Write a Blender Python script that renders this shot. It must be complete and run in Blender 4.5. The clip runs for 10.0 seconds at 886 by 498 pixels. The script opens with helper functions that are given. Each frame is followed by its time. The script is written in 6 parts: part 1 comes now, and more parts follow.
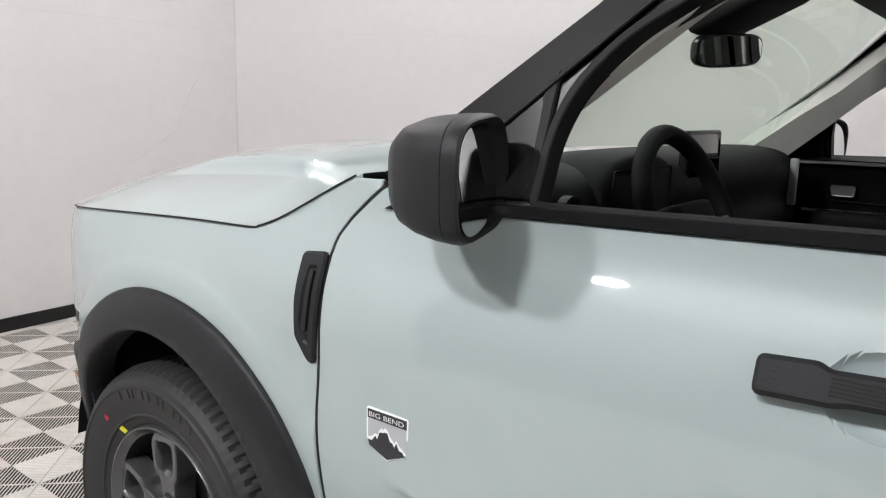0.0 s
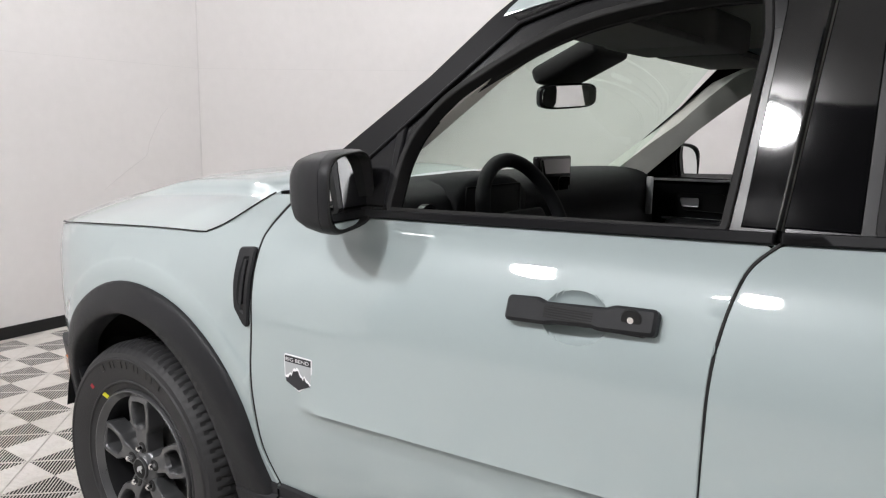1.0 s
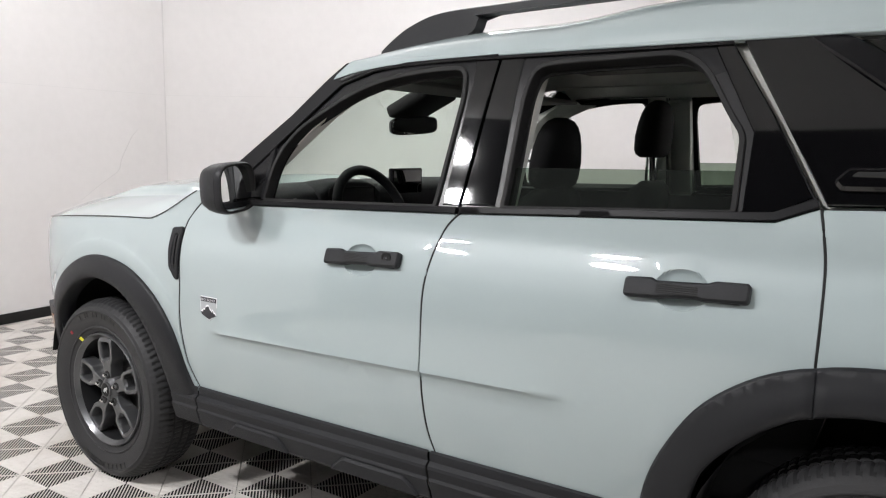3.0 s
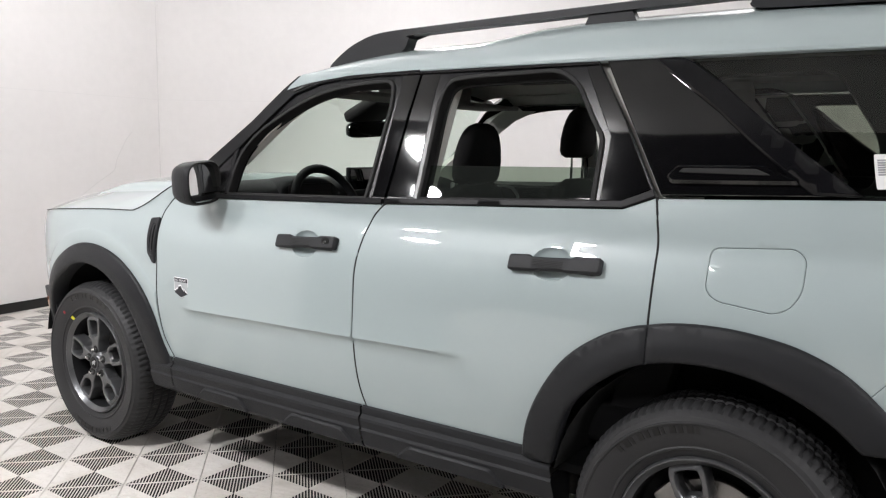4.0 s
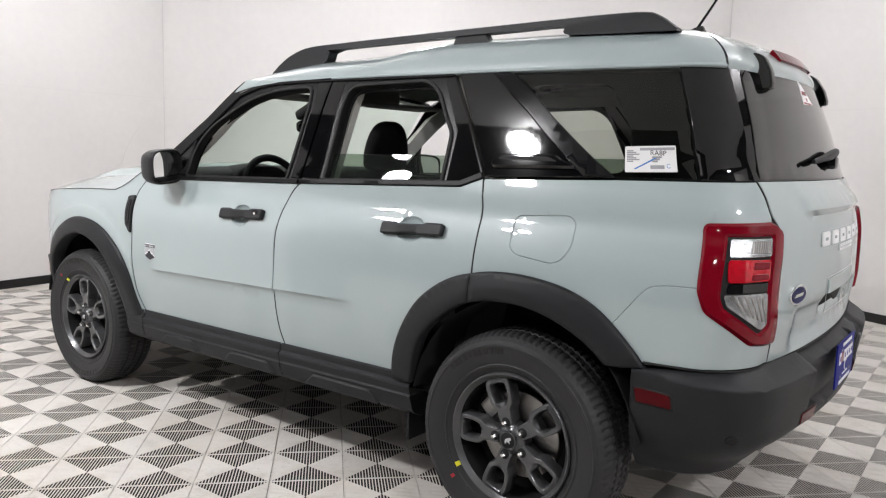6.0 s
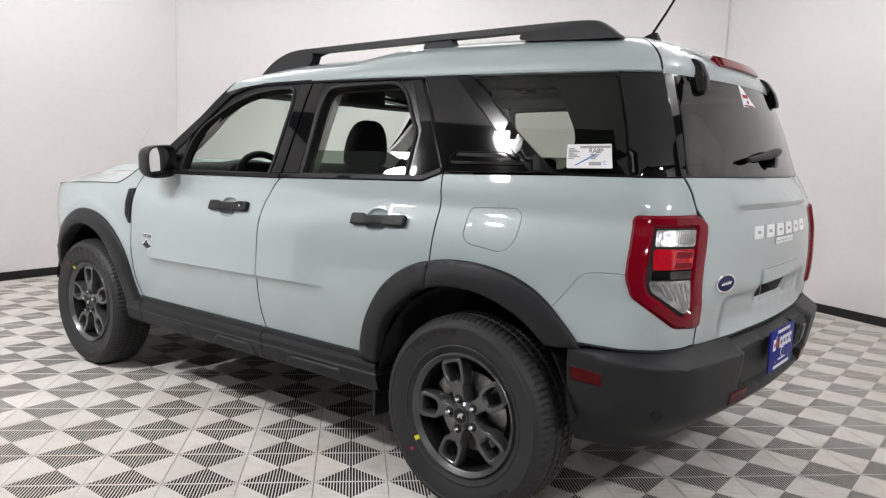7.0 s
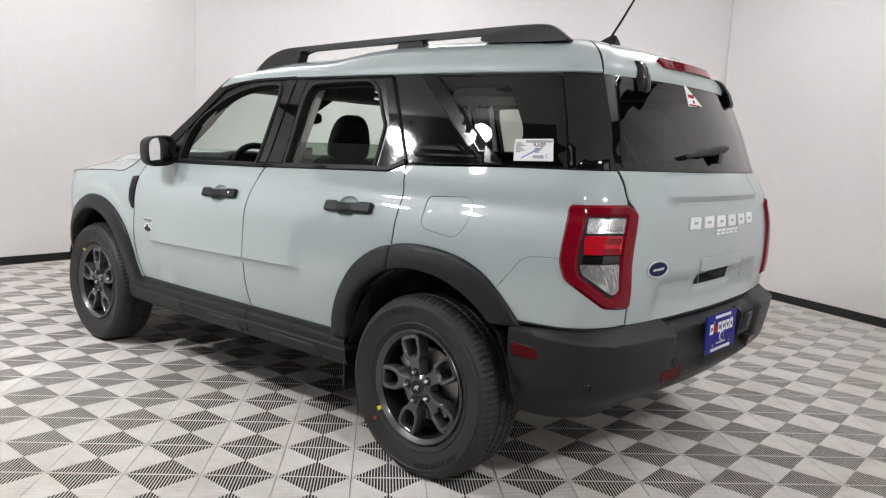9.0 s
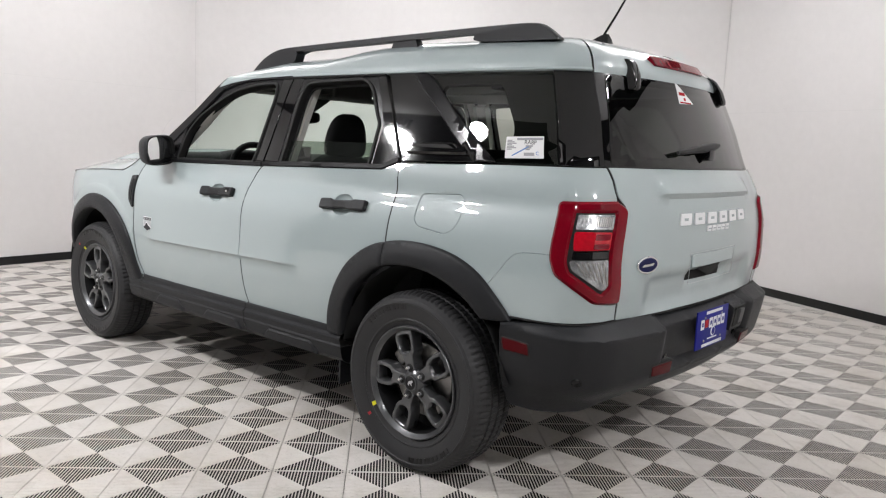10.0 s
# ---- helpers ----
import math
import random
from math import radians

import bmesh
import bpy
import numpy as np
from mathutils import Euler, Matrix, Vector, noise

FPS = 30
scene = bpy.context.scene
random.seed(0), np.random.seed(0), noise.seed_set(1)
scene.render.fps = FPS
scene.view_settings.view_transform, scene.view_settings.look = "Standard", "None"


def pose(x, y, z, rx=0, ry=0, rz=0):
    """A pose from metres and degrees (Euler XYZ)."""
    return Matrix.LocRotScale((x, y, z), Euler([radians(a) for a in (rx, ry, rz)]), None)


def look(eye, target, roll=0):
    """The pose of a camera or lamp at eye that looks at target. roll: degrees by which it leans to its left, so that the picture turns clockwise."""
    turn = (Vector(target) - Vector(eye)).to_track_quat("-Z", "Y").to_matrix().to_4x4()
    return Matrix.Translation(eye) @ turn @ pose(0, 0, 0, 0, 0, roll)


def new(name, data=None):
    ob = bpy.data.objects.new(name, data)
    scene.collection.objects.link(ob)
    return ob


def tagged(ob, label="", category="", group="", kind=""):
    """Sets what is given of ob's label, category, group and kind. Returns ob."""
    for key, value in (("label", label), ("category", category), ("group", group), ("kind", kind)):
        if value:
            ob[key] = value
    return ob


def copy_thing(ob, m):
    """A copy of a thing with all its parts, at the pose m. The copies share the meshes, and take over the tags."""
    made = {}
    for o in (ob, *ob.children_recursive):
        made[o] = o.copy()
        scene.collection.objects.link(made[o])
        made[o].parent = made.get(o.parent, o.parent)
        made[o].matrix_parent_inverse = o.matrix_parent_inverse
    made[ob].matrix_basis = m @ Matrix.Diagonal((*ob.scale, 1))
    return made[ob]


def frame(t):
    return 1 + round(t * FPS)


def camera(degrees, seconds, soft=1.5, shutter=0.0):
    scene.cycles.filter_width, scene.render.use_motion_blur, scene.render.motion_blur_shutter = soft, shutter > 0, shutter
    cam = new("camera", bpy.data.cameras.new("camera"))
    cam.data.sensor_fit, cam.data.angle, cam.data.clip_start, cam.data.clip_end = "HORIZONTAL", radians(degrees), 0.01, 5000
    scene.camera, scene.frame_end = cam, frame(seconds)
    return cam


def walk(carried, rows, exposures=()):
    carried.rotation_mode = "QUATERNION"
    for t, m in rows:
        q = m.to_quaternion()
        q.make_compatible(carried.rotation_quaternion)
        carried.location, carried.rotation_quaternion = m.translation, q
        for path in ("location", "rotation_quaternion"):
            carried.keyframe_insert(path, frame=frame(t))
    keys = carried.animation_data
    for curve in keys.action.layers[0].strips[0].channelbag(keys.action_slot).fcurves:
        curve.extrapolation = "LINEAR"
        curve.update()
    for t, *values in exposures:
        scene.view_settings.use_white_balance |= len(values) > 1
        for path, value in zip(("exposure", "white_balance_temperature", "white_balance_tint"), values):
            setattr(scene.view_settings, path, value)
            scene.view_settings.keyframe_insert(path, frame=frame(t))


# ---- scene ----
from mathutils import geometry

cam = camera(60.0, 10.0, soft=1.2)
PATH = [
    (0, (1.408, -1.748, 1.273), (0.191, -0.204, 0.904), 1.3),
    (0.5, (1.645, -1.908, 1.304), (0.467, -0.33, 0.959), 0.9),
    (1, (1.868, -2.051, 1.306), (0.703, -0.455, 0.996), 0.7),
    (1.5, (2.088, -2.205, 1.317), (0.942, -0.592, 1.027), 0.7),
    (2, (2.301, -2.32, 1.313), (1.164, -0.697, 1.041), 0.7),
    (2.5, (2.525, -2.438, 1.317), (1.397, -0.809, 1.052), 0.8),
    (4, (3.152, -2.742, 1.317), (2.017, -1.116, 1.06), 0.9),
    (4.5, (3.386, -2.808, 1.313), (2.241, -1.188, 1.059), 1.1),
    (5, (3.577, -2.876, 1.306), (2.421, -1.265, 1.049), 1.2),
    (5.5, (3.759, -2.941, 1.302), (2.59, -1.338, 1.045), 1.4),
    (6, (3.931, -2.982, 1.293), (2.742, -1.395, 1.038), 1.7),
    (7.5, (4.359, -3.03, 1.286), (3.106, -1.492, 1.029), 2.3),
    (8, (4.458, -3.043, 1.285), (3.192, -1.517, 1.025), 2.5),
    (8.5, (4.534, -3.04, 1.288), (3.255, -1.525, 1.024), 2.8),
    (9, (4.586, -3.031, 1.286), (3.295, -1.527, 1.018), 2.9),
    (9.5, (4.618, -3.027, 1.284), (3.322, -1.527, 1.015), 2.8),
    (10, (4.642, -3.027, 1.281), (3.342, -1.531, 1.012), 2.7),
]
walk(cam, [(t, look(eye, target, roll)) for t, eye, target, roll in PATH],
     exposures=[(0, -0.10), (1, -0.06), (2.5, 0.03), (4, 0.10), (5, 0.08), (6, 0.04), (7.5, -0.03), (10, -0.05)])

# ---- world and light ----
world = bpy.data.worlds.new("studio_surroundings")
scene.world = world
world.use_nodes = True
world.node_tree.nodes["Background"].inputs[0].default_value = (0.8, 0.85, 1.0, 1)
world.node_tree.nodes["Background"].inputs[1].default_value = 0.02
scene.view_settings.exposure = 0.0
LAMP_POWER = 300.0


# ---- materials ----
def mat(name, color, rough=0.5, metal=0.0, coat=0.0, var=0.0, scale=8.0, bump=0.0, bump_scale=200.0, emit=0.0, trans=0.0, ior=1.45, spec=0.5, island=0.0, coat_rough=0.03):
    m = bpy.data.materials.new(name)
    m.use_nodes = True
    nt = m.node_tree
    b = nt.nodes["Principled BSDF"]
    b.inputs["Base Color"].default_value = (*color, 1)
    b.inputs["Roughness"].default_value = rough
    b.inputs["Metallic"].default_value = metal
    b.inputs["Coat Weight"].default_value = coat
    b.inputs["Coat Roughness"].default_value = coat_rough
    b.inputs["IOR"].default_value = ior
    b.inputs["Specular IOR Level"].default_value = spec
    b.inputs["Transmission Weight"].default_value = trans
    if emit:
        b.inputs["Emission Color"].default_value = (*color, 1)
        b.inputs["Emission Strength"].default_value = emit
    co = nt.nodes.new("ShaderNodeTexCoord")
    if var:
        big = nt.nodes.new("ShaderNodeTexNoise")
        big.inputs["Scale"].default_value = scale
        big.inputs["Detail"].default_value = 6
        fine = nt.nodes.new("ShaderNodeTexNoise")
        fine.inputs["Scale"].default_value = scale * 14
        fine.inputs["Detail"].default_value = 3
        nt.links.new(co.outputs["Object"], big.inputs["Vector"])
        nt.links.new(co.outputs["Object"], fine.inputs["Vector"])
        mid = nt.nodes.new("ShaderNodeMath")
        mid.operation = "MULTIPLY_ADD"
        mid.inputs[1].default_value, mid.inputs[2].default_value = 0.4, 0.0
        nt.links.new(fine.outputs["Fac"], mid.inputs[0])
        add = nt.nodes.new("ShaderNodeMath")
        add.operation = "MULTIPLY_ADD"
        add.inputs[1].default_value = 0.6
        nt.links.new(big.outputs["Fac"], add.inputs[0])
        nt.links.new(mid.outputs[0], add.inputs[2])
        ramp = nt.nodes.new("ShaderNodeValToRGB")
        ramp.color_ramp.elements[0].position, ramp.color_ramp.elements[1].position = 0.3, 0.7
        ramp.color_ramp.elements[0].color = (*[c * (1 - var) for c in color], 1)
        ramp.color_ramp.elements[1].color = (*[min(1, c * (1 + var)) for c in color], 1)
        nt.links.new(add.outputs[0], ramp.inputs["Fac"])
        out = ramp.outputs["Color"]
        if island:
            info = nt.nodes.new("ShaderNodeObjectInfo")
            hsv = nt.nodes.new("ShaderNodeHueSaturation")
            mr = nt.nodes.new("ShaderNodeMapRange")
            mr.inputs["To Min"].default_value, mr.inputs["To Max"].default_value = 1 - island, 1 + island
            nt.links.new(info.outputs["Random"], mr.inputs["Value"])
            nt.links.new(mr.outputs["Result"], hsv.inputs["Value"])
            nt.links.new(out, hsv.inputs["Color"])
            out = hsv.outputs["Color"]
        nt.links.new(out, b.inputs["Base Color"])
        rr = nt.nodes.new("ShaderNodeMapRange")
        rr.inputs["To Min"].default_value, rr.inputs["To Max"].default_value = max(0, rough - 0.08), min(1, rough + 0.08)
        nt.links.new(add.outputs[0], rr.inputs["Value"])
        if rough > 0.15:
            nt.links.new(rr.outputs["Result"], b.inputs["Roughness"])
    if bump:
        tex = nt.nodes.new("ShaderNodeTexNoise")
        tex.inputs["Scale"].default_value = bump_scale
        nt.links.new(co.outputs["Object"], tex.inputs["Vector"])
        bp = nt.nodes.new("ShaderNodeBump")
        bp.inputs["Strength"].default_value = bump
        bp.inputs["Distance"].default_value = 0.002
        nt.links.new(tex.outputs["Fac"], bp.inputs["Height"])
        nt.links.new(bp.outputs["Normal"], b.inputs["Normal"])
    return m


PAINT = mat("grey_green_paint", (0.36, 0.424, 0.427), 0.42, coat=1.0, var=0.012, scale=5)
PAINT.node_tree.nodes["Principled BSDF"].inputs["Coat IOR"].default_value = 1.62
PLASTIC = mat("grained_black_plastic", (0.0142, 0.0149, 0.0168), 0.46, spec=0.32, var=0.12, scale=6, bump=0.25, bump_scale=900)
GLOSS = mat("gloss_black", (0.003, 0.003, 0.0035), 0.04, ior=1.58)
SATIN = mat("satin_black_trim", (0.009, 0.009, 0.010), 0.25, spec=0.35, var=0.08, scale=9)
RUBBER = mat("tyre_rubber", (0.021, 0.021, 0.0222), 0.58, var=0.15, scale=12, bump=0.3, bump_scale=350)
PILLAR = mat("matte_black_pillar", (0.006, 0.006, 0.007), 0.42, spec=0.18, var=0.1, scale=9)
TRIM_BLACK = mat("satin_black_pillar_trim", (0.005, 0.005, 0.006), 0.14, spec=0.3)
SEAL = mat("seal_rubber", (0.006, 0.006, 0.006), 0.7)
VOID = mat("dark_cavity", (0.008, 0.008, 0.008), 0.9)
RIM = mat("dark_grey_alloy", (0.105, 0.107, 0.111), 0.3, metal=0.6, coat=0.4, coat_rough=0.12, var=0.02, scale=20)
# darker copy of the rim alloy, with the barrel's inner shade in its colour
RIM_SHADED = mat("shaded_alloy", (0.016, 0.016, 0.017), 0.6, metal=0.2, spec=0.2)
STEEL = mat("bare_steel", (0.35, 0.34, 0.33), 0.4, metal=1.0, var=0.15, scale=25)
CHROME = mat("chrome", (0.8, 0.8, 0.8), 0.06, metal=1.0)
MIRROR = mat("mirror_glass", (0.85, 0.87, 0.87), 0.01, metal=1.0)
CLOTH = mat("charcoal_cloth", (0.012, 0.012, 0.013), 0.85, var=0.2, scale=30, bump=0.4, bump_scale=600)
DASH = mat("dark_dash_plastic", (0.0075, 0.008, 0.0088), 0.65, spec=0.18, var=0.1, scale=9, bump=0.3, bump_scale=700)
SILVER = mat("satin_silver_trim", (0.58, 0.59, 0.60), 0.34, metal=0.5, var=0.04, scale=20)
LINER = mat("grey_headliner_cloth", (0.62, 0.62, 0.58), 0.9, var=0.05, scale=25, bump=0.3, bump_scale=500)
# grey of the roof blind; also stands for shaded cloth at the headliner's front
BLIND_AND_SHADE = mat("grey_blind_and_shaded_cloth", (0.16, 0.16, 0.148), 0.9, var=0.06, scale=25)
TRIM_GREY = mat("silver_trim", (0.55, 0.56, 0.57), 0.35, metal=0.4)
RED = mat("red_lens", (0.16, 0.002, 0.009), 0.06, var=0.1, scale=10, spec=0.3)
RED_BRIGHT = mat("bright_red_lens", (0.42, 0.004, 0.014), 0.08, var=0.25, scale=60)
LENS = mat("clear_lens", (0.36, 0.37, 0.38), 0.2, metal=0.6, coat=0.8, var=0.6, scale=40, bump=0.9, bump_scale=140)
FRAME = mat("satin_window_frame", (0.007, 0.007, 0.008), 0.26, spec=0.3)
REFLECT = mat("red_reflector", (0.07, 0.0015, 0.004), 0.15, spec=0.15, var=0.1, scale=40)
AMBER = mat("amber_lens", (0.55, 0.16, 0.03), 0.2, coat=1.0)
PAPER = mat("white_paper", (0.8, 0.8, 0.8), 0.6, var=0.02)
INK = mat("dark_ink", (0.03, 0.03, 0.035), 0.6)
INK_GREY = mat("grey_ink", (0.35, 0.35, 0.37), 0.6)
INK_BLUE = mat("blue_ink", (0.08, 0.22, 0.55), 0.6)
WHITE = mat("white_enamel", (0.78, 0.79, 0.8), 0.3)
OVAL_BLUE = mat("oval_blue", (0.006, 0.009, 0.06), 0.4, spec=0.25)
BLUE = mat("blue_plate", (0.009, 0.012, 0.19), 0.5, spec=0.2)
YELLOW = mat("yellow_paint_mark", (0.75, 0.72, 0.03), 0.5)
RED_MARK = mat("red_paint_mark", (0.35, 0.02, 0.03), 0.5)
MID_DARK = mat("dark_grey_plastic", (0.06, 0.06, 0.062), 0.5, var=0.1, scale=20)
MID_GREY = mat("badge_grey", (0.4, 0.42, 0.43), 0.35)
TYRE_LETTER = mat("tyre_lettering", (0.005, 0.005, 0.005), 0.35)
WALL = mat("white_wall_paint", (0.72, 0.70, 0.69), 0.62, var=0.035, scale=1.1, bump=0.12, bump_scale=60)
SEAM = mat("panel_joint", (0.655, 0.64, 0.63), 0.7)
BASE = mat("black_skirting", (0.006, 0.006, 0.006), 0.5)
UNDER = mat("sub_floor", (0.012, 0.012, 0.012), 0.9)
CEIL = mat("ceiling_paint", (0.8, 0.8, 0.8), 0.8, var=0.03, scale=2)
GLOW = mat("added_lamp_glow", (1.0, 0.985, 1.0), 0.5, emit=LAMP_POWER)
GLOW_SOFT = mat("lamp_diffuser", (1.0, 0.985, 1.0), 0.5, emit=LAMP_POWER * 1.38)
GLOW_WASH = mat("added_uplighter_glow", (1.0, 0.985, 1.0), 0.5, emit=LAMP_POWER * 0.46)
DARK_CEIL = mat("black_ceiling_paint", (0.012, 0.012, 0.013), 0.9, var=0.2, scale=3)
DARK_WALL = mat("dark_curtain", (0.035, 0.035, 0.038), 0.85, var=0.2, scale=5)


def tile_material():
    """Pale warm plastic with scuffs, brown stains and a small change from tile to tile, laid out over the whole floor."""
    m = bpy.data.materials.new("warm_grey_floor_tile")
    m.use_nodes = True
    nt = m.node_tree
    b = nt.nodes["Principled BSDF"]
    b.inputs["Roughness"].default_value = 0.62
    b.inputs["Specular IOR Level"].default_value = 0.22
    geo = nt.nodes.new("ShaderNodeNewGeometry")

    def cloud(scale, detail, lo, hi, rough=0.6):
        tex = nt.nodes.new("ShaderNodeTexNoise")
        tex.inputs["Scale"].default_value = scale
        tex.inputs["Detail"].default_value = detail
        tex.inputs["Roughness"].default_value = rough
        nt.links.new(geo.outputs["Position"], tex.inputs["Vector"])
        mr = nt.nodes.new("ShaderNodeMapRange")
        mr.inputs["From Min"].default_value, mr.inputs["From Max"].default_value = lo, hi
        nt.links.new(tex.outputs["Fac"], mr.inputs["Value"])
        return mr.outputs["Result"]

    def blend(fac, a, c, share):
        mul = nt.nodes.new("ShaderNodeMath")
        mul.operation = "MULTIPLY"
        mul.inputs[1].default_value = share
        nt.links.new(fac, mul.inputs[0])
        mx = nt.nodes.new("ShaderNodeMix")
        mx.data_type = "RGBA"
        nt.links.new(mul.outputs[0], mx.inputs["Factor"])
        if isinstance(a, tuple):
            mx.inputs["A"].default_value = (*a, 1)
        else:
            nt.links.new(a, mx.inputs["A"])
        mx.inputs["B"].default_value = (*c, 1)
        return mx.outputs["Result"]
    col = blend(cloud(1.3, 5, 0.45, 0.72), (0.74, 0.71, 0.67), (0.52, 0.46, 0.38), 0.45)
    col = blend(cloud(9.0, 6, 0.5, 0.75, 0.7), col, (0.40, 0.36, 0.30), 0.4)
    col = blend(cloud(70.0, 3, 0.55, 0.75), col, (0.50, 0.47, 0.43), 0.5)
    info = nt.nodes.new("ShaderNodeObjectInfo")
    mr = nt.nodes.new("ShaderNodeMapRange")
    mr.inputs["To Min"].default_value, mr.inputs["To Max"].default_value = 0.93, 1.06
    hsv = nt.nodes.new("ShaderNodeHueSaturation")
    nt.links.new(info.outputs["Random"], mr.inputs["Value"])
    nt.links.new(mr.outputs["Result"], hsv.inputs["Value"])
    nt.links.new(col, hsv.inputs["Color"])
    nt.links.new(hsv.outputs["Color"], b.inputs["Base Color"])
    return m


TILE = tile_material()


def glass(name, tint, rough=0.0, dust=0.0):
    """A thin pane: tinted clear view with a mirror's gloss."""
    m = bpy.data.materials.new(name)
    m.use_nodes = True
    nt = m.node_tree
    nt.nodes.remove(nt.nodes["Principled BSDF"])
    clear = nt.nodes.new("ShaderNodeBsdfTransparent")
    clear.inputs[0].default_value = (*tint, 1)
    gloss = nt.nodes.new("ShaderNodeBsdfGlossy")
    gloss.inputs["Roughness"].default_value = rough
    gloss.inputs["Color"].default_value = (1, 1, 1, 1)
    lw = nt.nodes.new("ShaderNodeLayerWeight")
    lw.inputs["Blend"].default_value = 0.5
    p5 = nt.nodes.new("ShaderNodeMath")
    p5.operation = "POWER"
    p5.inputs[1].default_value = 4.0
    fr = nt.nodes.new("ShaderNodeMath")
    fr.operation = "MULTIPLY_ADD"
    fr.inputs[1].default_value, fr.inputs[2].default_value = 0.9, 0.042
    nt.links.new(lw.outputs["Facing"], p5.inputs[0])
    nt.links.new(p5.outputs[0], fr.inputs[0])
    mix = nt.nodes.new("ShaderNodeMixShader")
    nt.links.new(fr.outputs[0], mix.inputs[0])
    nt.links.new(clear.outputs[0], mix.inputs[1])
    nt.links.new(gloss.outputs[0], mix.inputs[2])
    out = mix
    if dust:
        film = nt.nodes.new("ShaderNodeBsdfDiffuse")
        film.inputs[0].default_value = (0.62, 0.7, 0.64, 1)
        out = nt.nodes.new("ShaderNodeMixShader")
        out.inputs[0].default_value = dust
        nt.links.new(mix.outputs[0], out.inputs[1])
        nt.links.new(film.outputs[0], out.inputs[2])
    nt.links.new(out.outputs[0], nt.nodes["Material Output"].inputs["Surface"])
    return m


DUSTY = glass("dusty_door_glass", (0.31, 0.375, 0.31), dust=0.015)
TINT_REAR = glass("dark_rear_glass", (0.035, 0.042, 0.036))
SCREEN_GLASS = glass("windscreen_glass", (0.76, 0.86, 0.79))
TINT = glass("privacy_glass", (0.42, 0.45, 0.40))


# ---- mesh helpers ----
def mesh_ob(name, bm, material, parent=None, label="", smooth=True, angle=35):
    me = bpy.data.meshes.new(name)
    bmesh.ops.recalc_face_normals(bm, faces=bm.faces)
    bm.to_mesh(me)
    bm.free()
    if smooth:
        me.polygons.foreach_set("use_smooth", [True] * len(me.polygons))
        me.set_sharp_from_angle(angle=radians(angle))
    me.materials.append(material)
    ob = new(name, me)
    if parent:
        ob.parent = parent
    if label:
        ob["label"] = label
    return ob


def part(name, bm, material, parent, label="", smooth=True, angle=35):
    return mesh_ob(name, bm, material, parent, label, smooth, angle)


def thing(name, label, category, group="", kind=""):
    return tagged(new(name), label, category, group, kind)


def box(bm, lo, hi, m=None):
    """An upright box between two corners, turned by m."""
    vs = [bm.verts.new((x, y, z)) for x in (lo[0], hi[0]) for y in (lo[1], hi[1]) for z in (lo[2], hi[2])]
    if m:
        for v in vs:
            v.co = m @ v.co
    for f in ((0, 1, 3, 2), (4, 6, 7, 5), (0, 4, 5, 1), (2, 3, 7, 6), (0, 2, 6, 4), (1, 5, 7, 3)):
        bm.faces.new([vs[i] for i in f])
    return vs


def soft_box(lo, hi, r=0.01, seg=3, m=None):
    bm = bmesh.new()
    box(bm, lo, hi, m)
    bmesh.ops.bevel(bm, geom=bm.edges[:], offset=r, segments=seg, affect="EDGES", profile=0.6)
    return bm


def rings(bm, loops, closed=True, cap=True):
    """Skin a row of point loops."""
    rows = [[bm.verts.new(p) for p in loop] for loop in loops]
    n = len(rows[0])
    for a, b in zip(rows, rows[1:]):
        for i in range(n if closed else n - 1):
            j = (i + 1) % n
            bm.faces.new((a[i], a[j], b[j], b[i]))
    if cap:
        for row in (rows[0], rows[-1]):
            bm.faces.new(row)
    return rows


def lathe(profile, seg=48, axis="y", at=(0, 0, 0)):
    """Spin (radius, along) pairs about an axis."""
    bm = bmesh.new()
    loops = []
    for r, a in profile:
        loop = []
        for k in range(seg):
            t = 2 * math.pi * k / seg
            c, s = r * math.cos(t), r * math.sin(t)
            p = {"y": (c, a, s), "z": (c, s, a), "x": (a, c, s)}[axis]
            loop.append(Vector(p) + Vector(at))
        loops.append(loop)
    rings(bm, loops, cap=False)
    return bm


def tube(points, r, seg=10, flat=1.0):
    """A round rod along points."""
    bm = bmesh.new()
    pts = [Vector(p) for p in points]
    loops = []
    up = Vector((0, 0, 1))
    for i, p in enumerate(pts):
        d = (pts[min(i + 1, len(pts) - 1)] - pts[max(i - 1, 0)]).normalized()
        if abs(d.dot(up)) > 0.95:
            up = Vector((0, 1, 0))
        a = d.cross(up).normalized()
        b = a.cross(d)
        rr = r[i] if isinstance(r, (list, tuple)) else r
        loops.append([p + rr * (math.cos(t) * a + flat * math.sin(t) * b) for t in [2 * math.pi * k / seg for k in range(seg)]])
    rings(bm, loops)
    return bm


def prism(outline, depth, m=None):
    """A flat outline in x, z pushed along y from 0 to depth."""
    bm = bmesh.new()
    a = [bm.verts.new((x, 0, z)) for x, z in outline]
    b = [bm.verts.new((x, depth, z)) for x, z in outline]
    n = len(a)
    for i in range(n):
        bm.faces.new((a[i], a[(i + 1) % n], b[(i + 1) % n], b[i]))
    bm.faces.new(a)
    bm.faces.new(b)
    if m:
        bmesh.ops.transform(bm, matrix=m, verts=bm.verts)
    return bm


